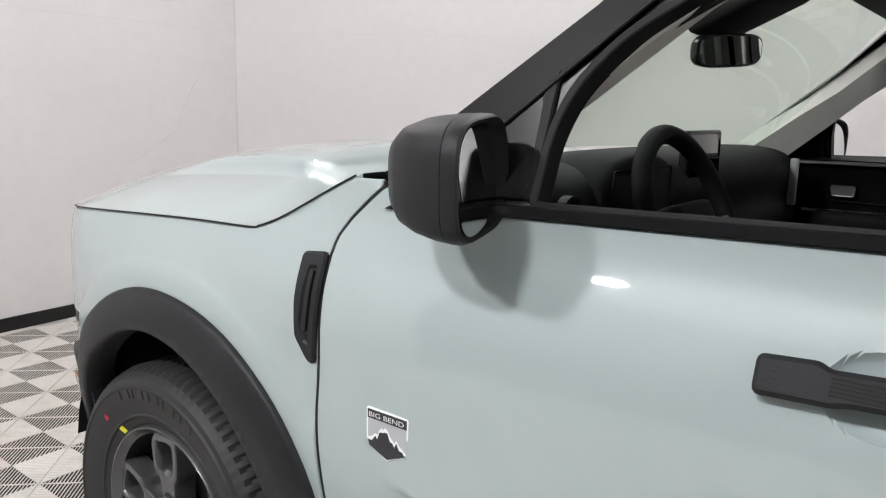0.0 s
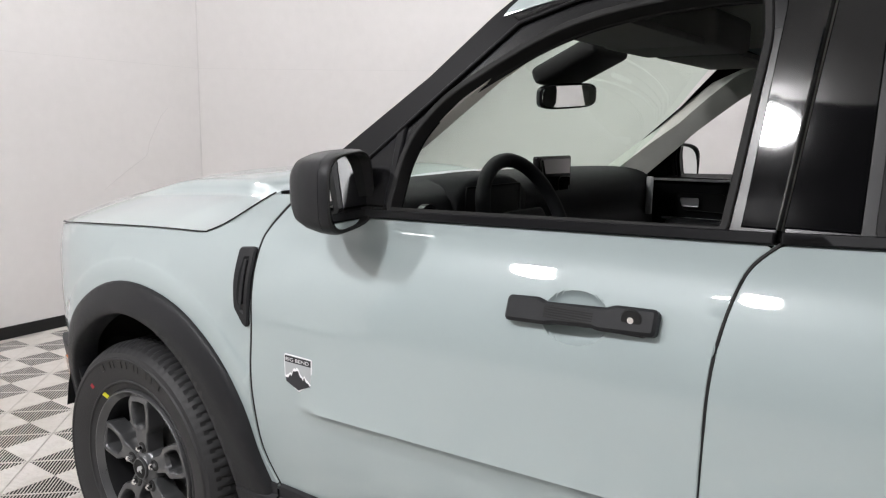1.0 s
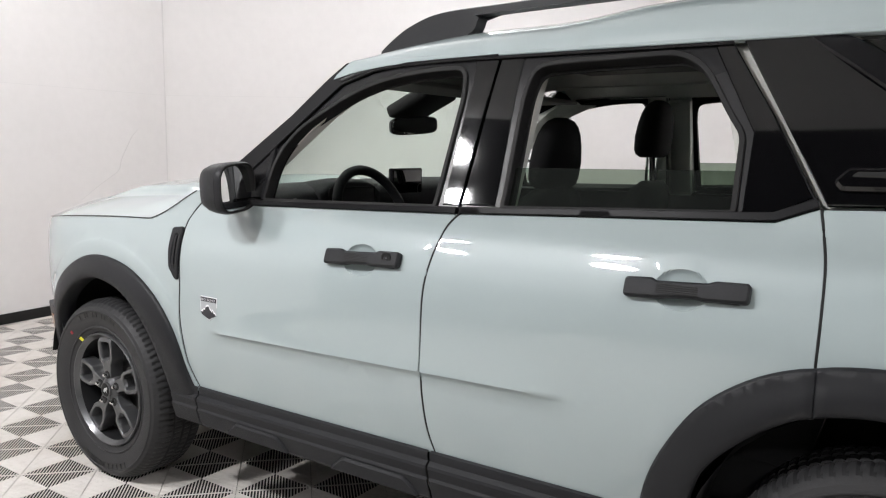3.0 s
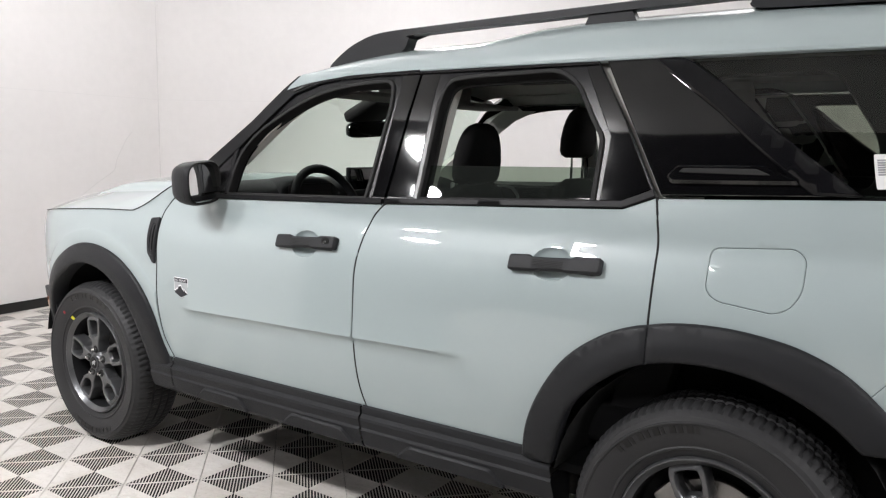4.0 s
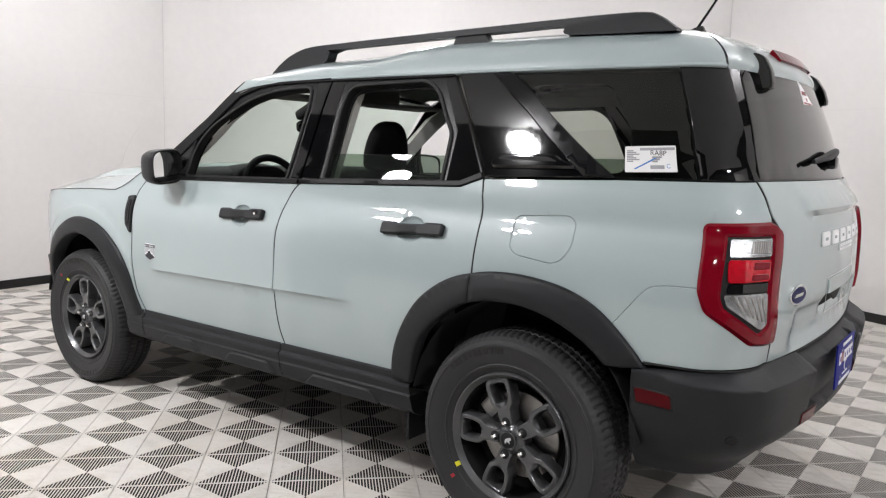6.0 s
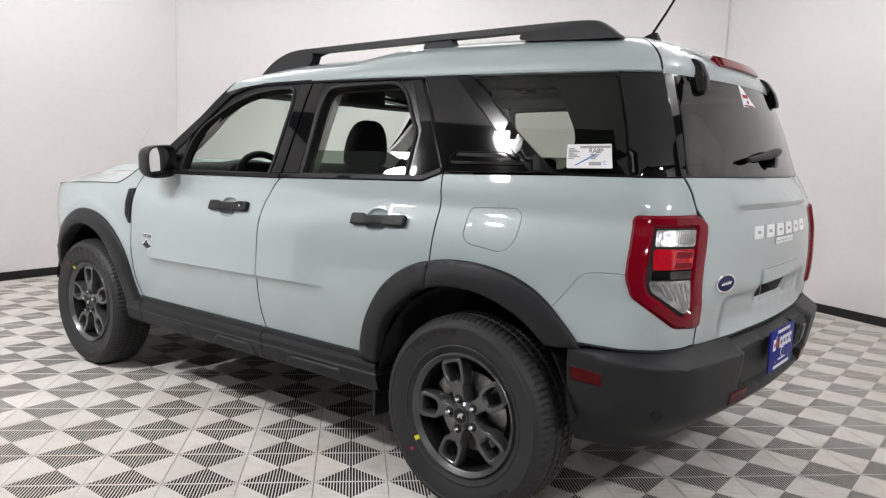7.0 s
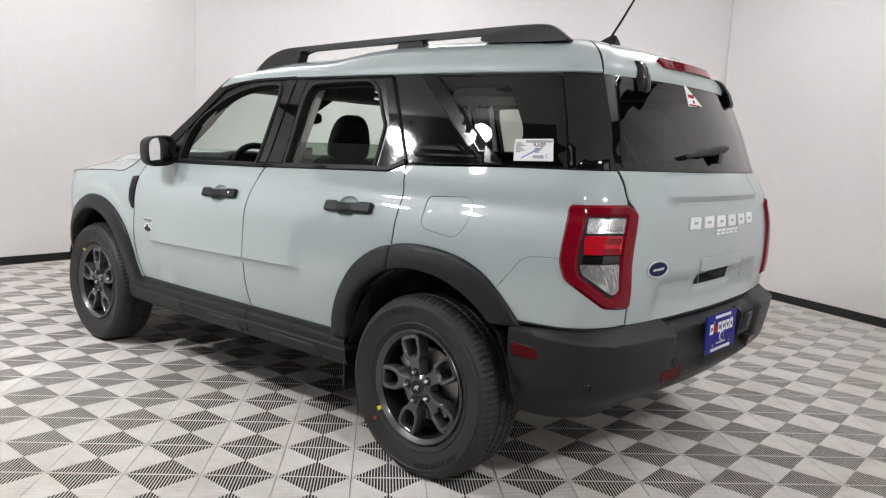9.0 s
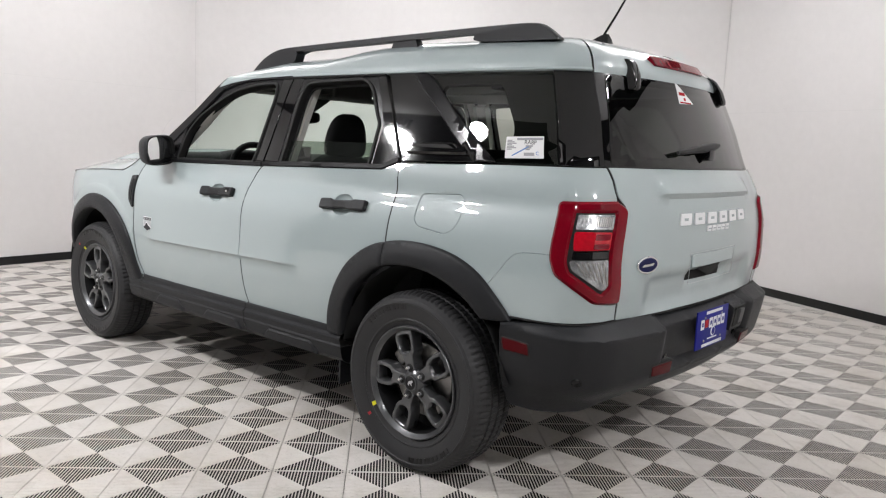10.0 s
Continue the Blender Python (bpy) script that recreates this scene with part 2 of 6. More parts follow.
def spline(pts, n=8, closed=False):
    """Points along a smooth curve through pts."""
    out = []
    k = len(pts)
    for i in range(k if closed else k - 1):
        if closed:
            p0, p1, p2, p3 = (pts[(i + j - 1) % k] for j in range(4))
        else:
            p0, p1, p2, p3 = pts[max(i - 1, 0)], pts[i], pts[i + 1], pts[min(i + 2, k - 1)]
        for s in range(n):
            t = s / n
            out.append(tuple(0.5 * (2 * b + (c - a) * t + (2 * a - 5 * b + 4 * c - d) * t**2 + (3 * b - a - 3 * c + d) * t**3) for a, b, c, d in zip(p0, p1, p2, p3)))
    if not closed:
        out.append(tuple(pts[-1]))
    return out


def rounded(poly, r, n=5):
    """A closed outline with its corners rounded by r (one number or one a corner)."""
    out = []
    k = len(poly)
    for i, p in enumerate(poly):
        p, a, b = Vector(p), Vector(poly[i - 1]), Vector(poly[(i + 1) % k])
        rr = r[i] if isinstance(r, (list, tuple)) else r
        if rr <= 0:
            out.append(tuple(p))
            continue
        da, db = (a - p), (b - p)
        q = min(rr, da.length * 0.49, db.length * 0.49)
        s, e = p + da.normalized() * q, p + db.normalized() * q
        for j in range(n + 1):
            t = j / n
            out.append(tuple((1 - t) ** 2 * s + 2 * t * (1 - t) * p + t * t * e))
    return out


# ---- room ----
WL, WR = (-3.1, 1.62), (1.51, 4.81)
ROOM = [(-2.86, -1.4), WL, WR, (6.4, 2.52), (7.6, -2.2), (5.6, -6.2), (1.0, -7.0), (-2.2, -4.6)]
WALL_H = 3.6


def wall_run(name, a, b, material, label):
    a, b = Vector((*a, 0)), Vector((*b, 0))
    d = (b - a).normalized()
    out = Vector((-d.y, d.x, 0))
    bm = bmesh.new()
    m = Matrix.Translation(a) @ Matrix(((d.x, out.x, 0, 0), (d.y, out.y, 0, 0), (0, 0, 1, 0), (0, 0, 0, 1)))
    box(bm, (0, 0, -0.05), ((b - a).length, 0.12, WALL_H), m)
    ob = mesh_ob(name, bm, material, smooth=False)
    return tagged(ob, label, "wall", kind="structure"), m, (b - a).length


for i, nm in enumerate(("wall_left", "wall_back", "wall_right", "wall_far_right", "wall_behind_right", "wall_behind", "wall_behind_left", "wall_front_left")):
    a, b = ROOM[i], ROOM[(i + 1) % len(ROOM)]
    dark = i in (4, 5, 6)
    ob, m, length = wall_run(nm, a, b, DARK_WALL if dark else WALL, "dark curtained studio wall" if dark else "off-white painted studio wall with faint panel joints")
    bm = bmesh.new()
    box(bm, (0.0, -0.014, 0.0), (length, -0.002, 0.075), m)
    tagged(mesh_ob("baseboard", bm, BASE, smooth=False), "black rubber skirting at the foot of the wall", "skirting", kind="structure")
    if i < 3:
        bm = bmesh.new()
        box(bm, (0.0, -0.0016, 1.728), (length, 0.0, 1.7305), m)
        part("panel_joint", bm, SEAM, ob, smooth=False)

n = len(ROOM)


def slab(outline, z0, z1):
    bm = bmesh.new()
    k = len(outline)
    vs = [bm.verts.new((x, y, z0)) for x, y in outline] + [bm.verts.new((x, y, z1)) for x, y in outline]
    bm.faces.new(vs[:k])
    bm.faces.new(vs[k:])
    for i in range(k):
        bm.faces.new((vs[i], vs[(i + 1) % k], vs[k + (i + 1) % k], vs[k + i]))
    return bm


tagged(mesh_ob("ceiling", slab(ROOM, WALL_H, WALL_H + 0.1), DARK_CEIL, smooth=False), "dark painted ceiling of the studio", "ceiling", kind="structure")
CLOUD = [(-2.4, -2.95), (-2.4, 1.2), (1.2, 3.9), (5.2, 2.6), (6.3, -0.4), (5.4, -3.2), (1.4, -3.42)]
tagged(mesh_ob("ceiling_panel", slab(CLOUD, WALL_H - 0.06, WALL_H - 0.002), CEIL, smooth=False), "white reflector panel under the ceiling", "panel", kind="structure")

bm = bmesh.new()
vs = [bm.verts.new((x * 1.06, y * 1.06, -0.022)) for x, y in ROOM] + [bm.verts.new((x * 1.06, y * 1.06, -0.08)) for x, y in ROOM]
bm.faces.new(vs[:n])
bm.faces.new(vs[n:])
for i in range(n):
    bm.faces.new((vs[i], vs[(i + 1) % n], vs[n + (i + 1) % n], vs[n + i]))
FLOOR = tagged(mesh_ob("floor", bm, UNDER, smooth=False), "ribbed grey plastic tile floor over a black base", "floor", kind="structure")

# round ceiling lamps: one pair seen as reflections on the car, the rest added
def round_lamp(r, up, z, glow, spots, label):
    """A hanging lamp with a diffuser of radius r below its plate and an added glowing ring of radius up above it, once
    at each spot.
    """
    lamp = thing("ceiling_lamp", label, "lamp", "studio ceiling lamps")
    w = max(r, up) + 0.025
    part("housing", lathe([(0.0, WALL_H - z), (0.03, WALL_H - z), (0.03, 0.08), (w - 0.015, 0.07), (w, 0.06), (w, 0.02), (w - 0.02, 0.02), (w - 0.02, 0.05), (0.0, 0.05)], 40, "z"), SATIN, lamp)
    k = r / 0.195
    part("diffuser", lathe([(0.0, -0.02), (0.1 * k, -0.017), (0.14 * k, -0.007), (0.18 * k, 0.018), (0.195 * k, 0.035)], 40, "z"), glow, lamp, "glowing white diffuser")
    # upward ring has no known counterpart; added to light the ceiling from below
    part("upper_diffuser", lathe([(0.04, 0.092), (up - 0.025, 0.096), (up, 0.090), (up, 0.074)], 40, "z"), glow, lamp, "added glowing ring on top that lights the ceiling")
    lamp.matrix_basis = pose(*spots[0], z)
    for spot in spots[1:]:
        copy_thing(lamp, pose(*spot, z))


round_lamp(0.16, 0.06, 3.32, GLOW_SOFT, [(0.85, -3.34), (-0.6, -3.42)], "round black-rimmed ceiling lamp with a glowing diffuser")
# two unseen fill lamps, added to lift the floor, tail and rear flank
round_lamp(0.195, 0.115, 3.32, GLOW, [(6.3, -2.2)], "added bright round black-rimmed ceiling lamp behind the car, out of view")
round_lamp(0.115, 0.06, 3.32, GLOW, [(4.5, -4.5)], "added small round black-rimmed ceiling lamp with a glowing diffuser, out of view")
# unseen uplighters, added to brighten the walls and the ceiling panel
round_lamp(0.085, 0.19, 2.95, GLOW_WASH, [(-1.6, 0.2), (-0.2, 1.8), (2.2, 2.7), (4.8, 1.1)], "added round uplighter, out of view, that brightens the walls and the white ceiling panel")

# corner joints and the crack in the wall
for k, (x, y) in enumerate((WL, WR)):
    part("corner_joint", soft_box((x - 0.004, y - 0.012, 0.08), (x + 0.004, y - 0.004, WALL_H), 0.001, 1), SEAM, bpy.data.objects["wall_back"], smooth=False)
crack = [(-3.04, 0.78, 0.87), (-3.055, 0.95, 0.985), (-3.068, 1.11, 1.08), (-3.07, 1.135, 1.11), (-3.075, 1.15, 1.18), (-3.078, 1.19, 1.25), (-3.086, 1.26, 1.37), (-3.09, 1.32, 1.43)]
la, lb = Vector((*ROOM[0], 0)), Vector((*WL, 0))
ld = (lb - la).normalized()
cr = []
for x, y, z in crack:
    p = la + ld * ((Vector((x, y, 0)) - la).dot(ld)) + Vector((ld.y, -ld.x, 0)) * 0.0005
    cr.append((p.x, p.y, z))
part("wall_crack", tube(cr, 0.0022, 5), SEAM, bpy.data.objects["wall_left"], "thin crack in the plaster")
# ---- body surface: u runs along the flank and round the tail, z is height ----
def curve(pts):
    """A smooth function through (a, b) pairs."""
    xs = [p[0] for p in pts]
    ys = [p[1] for p in pts]
    n = len(xs)
    d = [(ys[i + 1] - ys[i]) / (xs[i + 1] - xs[i]) for i in range(n - 1)]
    m = [d[0]] + [0.0 if d[i - 1] * d[i] <= 0 else 2 * d[i - 1] * d[i] / (d[i - 1] + d[i]) for i in range(1, n - 1)] + [d[-1]]

    def f(x):
        if x <= xs[0]:
            return ys[0] + m[0] * (x - xs[0])
        if x >= xs[-1]:
            return ys[-1] + m[-1] * (x - xs[-1])
        i = 0
        while x > xs[i + 1]:
            i += 1
        h = xs[i + 1] - xs[i]
        t = (x - xs[i]) / h
        return ((2 * t**3 - 3 * t**2 + 1) * ys[i] + (t**3 - 2 * t**2 + t) * h * m[i] + (3 * t**2 - 2 * t**3) * ys[i + 1] + (t**3 - t**2) * h * m[i + 1])
    return f


PLAN = curve([(-0.88, 0.10), (-0.86, 0.34), (-0.79, 0.56), (-0.71, 0.69), (-0.6, 0.79), (-0.5, 0.84), (-0.35, 0.89), (-0.2, 0.915), (0.1, 0.93), (0.5, 0.936), (1.5, 0.93), (2.3, 0.916), (2.7, 0.906), (3.1, 0.872), (3.3, 0.85)])
INSET = curve([(0.25, 0.09), (0.40, 0.055), (0.5, 0.032), (0.6, 0.014), (0.7, 0.003), (0.8, 0.0), (0.9, 0.0016), (0.93, 0.0046), (0.97, 0.012), (1.01, 0.0250), (1.03, 0.0329), (1.042, 0.0383), (1.05, 0.0422), (1.06, 0.04735), (1.07, 0.0525), (1.08, 0.0569), (1.09, 0.0602), (1.10, 0.0627), (1.11, 0.0645), (1.14, 0.0672), (1.15, 0.0688), (1.165, 0.0746),
               (1.21, 0.0925), (1.245, 0.105), (1.306, 0.1262), (1.42, 0.166), (1.534, 0.2093), (1.586, 0.2335), (1.62, 0.25), (1.68, 0.29), (1.72, 0.35)])
TAIL = curve([(0.25, 0.10), (0.6, 0.03), (0.72, 0.015), (0.85, 0.0), (1.0, 0.0), (1.1, 0.01), (1.2, 0.045), (1.25, 0.068), (1.4, 0.11), (1.5, 0.145), (1.57, 0.172), (1.65, 0.222), (1.70, 0.30)])
XR, RC, CROWN = 3.45, 0.185, 0.055
CORNER, TAILW = 0.29, 0.66
MID = 3.2 + CORNER + TAILW


def skin(u, z, off=0.0):
    """The outer skin at u and z: flank for u up to 3.2, then the corner, then the tail up to MID; off metres outside it."""
    if off:
        p, a, b = Vector(skin(u, z)), Vector(skin(u + 0.004, z)), Vector(skin(u, z + 0.004))
        return tuple(p + off * (a - p).cross(b - p).normalized())
    s = 1
    if u > MID:
        u, s = 2 * MID - u, -1
    dw = INSET(z)
    xr = XR - TAIL(z)
    xc = xr - CROWN - RC
    if u <= 3.2:
        x = u if u <= 2.6 else 2.6 + (u - 2.6) / 0.6 * (xc - 2.6)
        return (x, -s * (PLAN(x) - dw), z)
    yc = PLAN(xc) - dw - RC
    if u <= 3.2 + CORNER:
        a = (u - 3.2) / CORNER * math.pi / 2
        return (xc + RC * math.sin(a), -s * (yc + RC * math.cos(a)), z)
    y = yc * (1 - (u - 3.2 - CORNER) / TAILW)
    return (xr - CROWN * (y / yc) ** 2, -s * y, z)


def in_poly(x, y, poly):
    c = False
    j = len(poly) - 1
    for i in range(len(poly)):
        xi, yi = poly[i]
        xj, yj = poly[j]
        if (yi > y) != (yj > y) and x < (xj - xi) * (y - yi) / (yj - yi) + xi:
            c = not c
        j = i
    return c


def dense(poly, step):
    out = []
    for a, b in zip(poly, poly[1:] + poly[:1]):
        k = max(1, math.ceil(math.dist(a, b) / step))
        out += [(a[0] + (b[0] - a[0]) * i / k, a[1] + (b[1] - a[1]) * i / k) for i in range(k)]
    return out


def shrink(poly, d):
    """Move an outline inwards by d."""
    area = sum(a[0] * b[1] - b[0] * a[1] for a, b in zip(poly, poly[1:] + poly[:1]))
    s = 1 if area > 0 else -1
    out = []
    k = len(poly)
    for i in range(k):
        a, p, b = Vector(poly[i - 1]), Vector(poly[i]), Vector(poly[(i + 1) % k])
        e, f = (p - a), (b - p)
        if e.length < 1e-7 or f.length < 1e-7:
            continue
        e, f = e.normalized(), f.normalized()
        na, nb = Vector((-e.y, e.x)) * s, Vector((-f.y, f.x)) * s
        q = na + nb
        q = q / max(0.35, q.length_squared / 2)
        out.append(tuple(p + q * d))
    return out


def sheet(outline, holes=(), step=0.035, at=skin, off=0.0, depth=0.014, gap=0.0038, lip=0.002, shape=None, extra=()):
    """A panel cut from the skin by an outline in u and z: its face, a small rounded lip and edges that go back by depth."""
    outer = dense(shrink(outline, gap), step * 0.6)
    inner = [dense(shrink(h, -gap), step * 0.6) for h in holes]
    loops = [outer] + inner
    pts, edges = [], []
    for loop in loops:
        k = len(pts)
        pts += loop
        edges += [(k + i, k + (i + 1) % len(loop)) for i in range(len(loop))]
    edge_n = len(pts)
    xs, zs = [p[0] for p in outer], [p[1] for p in outer]
    border = np.array(pts)
    nx, nz = int((max(xs) - min(xs)) / step) + 1, int((max(zs) - min(zs)) / step) + 1
    if extra:
        border = np.concatenate([border, np.array(extra)])
    for i in range(nx + 1):
        for j in range(nz + 1):
            x, z = min(xs) + (i + 0.31) * step, min(zs) + (j + 0.37) * step
            if in_poly(x, z, outer) and not any(in_poly(x, z, h) for h in inner):
                if np.min((border[:, 0] - x) ** 2 + (border[:, 1] - z) ** 2) > (0.4 * step) ** 2:
                    pts.append((x, z))
    pts += [p for p in extra if in_poly(p[0], p[1], outer) and not any(in_poly(p[0], p[1], h) for h in inner)]
    res = geometry.delaunay_2d_cdt([Vector(p) for p in pts], edges, [], 0, 1e-7)
    bm = bmesh.new()

    def place(u, z, o):
        extra = shape(u, z) if shape else 0.0
        return at(u, z, o + extra) if (o + extra) else at(u, z)
    vs = [bm.verts.new(place(p[0], p[1], off)) for p in res[0]]
    tris = []
    for f in res[2]:
        cx = sum(res[0][i][0] for i in f) / 3
        cz = sum(res[0][i][1] for i in f) / 3
        if in_poly(cx, cz, outer) and not any(in_poly(cx, cz, h) for h in inner):
            bm.faces.new([vs[i] for i in f])
    k = 0
    for n_, loop in enumerate(loops):
        soft = shrink(loop, -lip if n_ == 0 else lip)
        if len(soft) != len(loop):
            soft = loop
        back = [bm.verts.new(place(u, z, off - depth)) for u, z in soft]
        rim = [bm.verts.new(place(u, z, off - lip)) for u, z in soft]
        top = [vs[res[3].index([i])] if [i] in res[3] else vs[i] for i in range(k, k + len(loop))]
        for i in range(len(loop)):
            j = (i + 1) % len(loop)
            if top[i] is not top[j]:
                bm.faces.new((top[i], top[j], rim[j], rim[i]))
                bm.faces.new((rim[i], rim[j], back[j], back[i]))
        k += len(loop)
    bmesh.ops.delete(bm, geom=[v for v in bm.verts if not v.link_faces], context="VERTS")
    return bm


def mirrored(bm):
    """The same panel for the other flank."""
    for v in bm.verts:
        v.co.y = -v.co.y
    bmesh.ops.reverse_faces(bm, faces=bm.faces)
    return bm


# ---- car body ----
def ramp(x, a, b):
    t = max(0.0, min(1.0, (x - a) / (b - a)))
    return t * t * (3 - 2 * t)


CAR = thing("car", "pale grey-green compact off-road car, black cladding, side windows open", "car")

ARCH_R = spline([(3.10, 0.681), (3.06, 0.727), (2.951, 0.824), (2.858, 0.873), (2.765, 0.896), (2.665, 0.905), (2.56, 0.899), (2.448, 0.873), (2.355, 0.826), (2.272, 0.754), (2.204, 0.648), (2.167, 0.556), (2.152, 0.47)], 4)
ARCH_RI = spline([(2.24, 0.47), (2.284, 0.62), (2.36, 0.712), (2.453, 0.780), (2.53, 0.808), (2.62, 0.820), (2.72, 0.815), (2.82, 0.788), (2.917, 0.739), (2.995, 0.678)], 4)
ARCH_F = spline([(0.548, 0.438), (0.512, 0.532), (0.475, 0.655), (0.40, 0.757), (0.289, 0.835), (0.172, 0.877), (0.04, 0.892), (-0.08, 0.876), (-0.20, 0.825), (-0.31, 0.745), (-0.39, 0.65), (-0.425, 0.57), (-0.435, 0.50), (-0.425, 0.42)], 4)
ARCH_FI = spline([(-0.345, 0.42), (-0.35, 0.50), (-0.325, 0.59), (-0.27, 0.675), (-0.18, 0.745), (-0.08, 0.795), (0.02, 0.816), (0.12, 0.806), (0.21, 0.775), (0.30, 0.715), (0.37, 0.63), (0.41, 0.53), (0.43, 0.438)], 4)
ARCH_HID_R = spline([(3.05, 0.69), (2.97, 0.78), (2.85, 0.845), (2.73, 0.868), (2.63, 0.875), (2.54, 0.868), (2.502, 0.86)], 3)
ARCH_HID_R2 = spline([(2.496, 0.855), (2.38, 0.815), (2.29, 0.75), (2.22, 0.65), (2.18, 0.56), (2.172, 0.478)], 3)
ARCH_HID_F = spline([(0.52, 0.455), (0.46, 0.60), (0.37, 0.735), (0.25, 0.82), (0.06, 0.855), (-0.09, 0.84), (-0.21, 0.775), (-0.31, 0.66), (-0.36, 0.58)], 3)
SEAM_F = spline([(0.57, 0.458), (0.523, 0.56), (0.510, 0.68), (0.508, 0.751), (0.515, 0.858), (0.511, 1.03), (0.523, 1.078), (0.555, 1.113), (0.600, 1.150)], 4)
SEAM_M = spline([(1.615, 1.146), (1.578, 1.111), (1.559, 1.071), (1.545, 0.992), (1.539, 0.901), (1.538, 0.718), (1.540, 0.623), (1.549, 0.541), (1.568, 0.474)], 4)
SEAM_R = spline([(2.475, 1.205), (2.488, 1.145), (2.497, 1.07), (2.501, 0.97), (2.499, 0.86)], 4)
WIN_F = rounded([(0.868, 1.143), (0.868, 1.235), (0.888, 1.298), (0.945, 1.368), (1.04, 1.425), (1.12, 1.470), (1.21, 1.505), (1.314, 1.526), (1.43, 1.537), (1.532, 1.538), (1.545, 1.455), (1.526, 1.158)], [0.01, 0.03, 0.03, 0.05, 0.05, 0.05, 0.05, 0.05, 0.05, 0.035, 0.02, 0.01])
WIN_R = rounded([(1.738, 1.166), (1.736, 1.46), (1.752, 1.532), (1.83, 1.540), (2.13, 1.548), (2.195, 1.510), (2.267, 1.397), (2.298, 1.356), (2.302, 1.186)], [0.01, 0.03, 0.05, 0.03, 0.05, 0.04, 0.03, 0.02, 0.01])
FUEL = rounded([(2.628, 1.089), (2.815, 1.100), (2.838, 1.08), (2.836, 1.008), (2.817, 0.972), (2.786, 0.954), (2.656, 0.970), (2.629, 0.992)], 0.022)
LAMP_OUT = [(3.226, 1.100), (3.428, 1.108), (3.469, 1.086), (3.486, 0.946), (3.505, 0.77), (3.390, 0.781), (3.25, 0.870), (3.23, 0.924)]
QCREASE = spline([(2.985, 0.785), (3.03, 0.845), (3.073, 0.900), (3.105, 0.920), (3.16, 0.926), (3.228, 0.928)], 3)


def crease(u, z):
    """The pressed line low on both doors."""
    zl = 0.697 + (u - 0.68) * 0.022
    w = ramp(u, 0.65, 0.74) * (1 - ramp(u, 1.88, 1.99))
    d = z - zl
    return w * (0.011 * math.exp(-max(d, 0) / 0.07) * (1.0 if d > 0 else max(0.0, 1 + d / 0.016)))


CREASE_PTS = [(0.62 + 0.03 * i, 0.697 + (0.03 * i - 0.06) * 0.022 + dz) for i in range(48) for dz in (-0.017, -0.008, 0.0, 0.007)]


def grip_dent(u, z):
    """The hollows behind the door handles."""
    d = 0.0
    for uc, zc in ((1.31, 0.996), (2.218, 1.014)):
        q = ((u - uc) / 0.062) ** 2 + ((z - zc) / 0.044) ** 2
        if q < 1:
            d -= 0.018 * (1 - q) ** 0.45
    return d


DENT_PTS = [(uc + r * 0.062 * math.cos(t), zc + r * 0.044 * math.sin(t)) for uc, zc in ((1.31, 0.996), (2.218, 1.014)) for r in (0.3, 0.6, 0.8, 0.93, 1.0, 1.06) for t in [math.pi * k / 14 for k in range(28)]]


SHOULDER = [(0.56 + 0.03 * i, z) for i in range(96) for z in (0.935, 0.955, 0.975, 0.99, 1.005, 1.02, 1.03, 1.038, 1.045, 1.052, 1.06, 1.067, 1.075, 1.083, 1.09, 1.10, 1.11)]
SHOULDER = [p for p in SHOULDER if all((p[0] - uc) ** 2 + (p[1] - zc) ** 2 > 0.075**2 for uc, zc in ((1.31, 0.996), (2.218, 1.014)))]


def door_shape(u, z):
    return crease(u, z) + grip_dent(u, z)


HOOD_LINE = [(-0.72, 0.97), (-0.655, 0.986), (-0.3, 1.020), (0.064, 1.0415), (0.285, 1.0485)]
HOOD_RISE = [(0.312, 1.053), (0.340, 1.063), (0.371, 1.077), (0.45, 1.118), (0.53, 1.157)]
FENDER = HOOD_LINE + HOOD_RISE + [(0.594, 1.159)] + SEAM_F[::-1][1:] + ARCH_HID_F + [(-0.72, 0.58)]
DOOR_F = [(0.606, 1.151), (0.688, 1.151), (0.702, 1.123), (0.87, 1.125), (1.612, 1.143)] + SEAM_M[1:] + SEAM_F[:-1]
DOOR_R = [(2.39, 1.172)] + SEAM_R[:-1] + ARCH_HID_R2 + SEAM_M[::-1][:-1] + [(1.62, 1.146)]
QUARTER = [(2.480, 1.203), (2.96, 1.220), (3.24, 1.226), (3.405, 1.230), (3.423, 1.184), (3.431, 1.129), (3.428, 1.110)] + [LAMP_OUT[0]] + [LAMP_OUT[7]] + QCREASE[::-1] + ARCH_HID_R[4:] + SEAM_R[::-1][:-1]
QUARTER_LOW = QCREASE + [(3.23, 0.924), (3.25, 0.870), (3.390, 0.781), (3.505, 0.77), (3.512, 0.705), (3.40, 0.704), (3.20, 0.697), (3.07, 0.683)]
APILLAR = [(0.585, 1.166), (0.68, 1.246), (0.895, 1.412), (1.02, 1.530), (1.075, 1.576), (1.12, 1.582), (1.17, 1.558), (1.30, 1.570), (1.64, 1.576), (1.64, 1.568), (1.32, 1.560), (1.20, 1.542), (1.085, 1.506), (0.80, 1.255), (0.682, 1.158), (0.64, 1.156)]
FRAME_F = [(0.706, 1.127), (0.706, 1.176), (0.80, 1.256), (1.085, 1.507), (1.20, 1.543), (1.32, 1.561), (1.634, 1.570), (1.603, 1.146)]
FRAME_R = [(1.609, 1.149), (1.641, 1.570), (2.245, 1.574), (2.36, 1.40), (2.466, 1.222), (2.39, 1.176)]
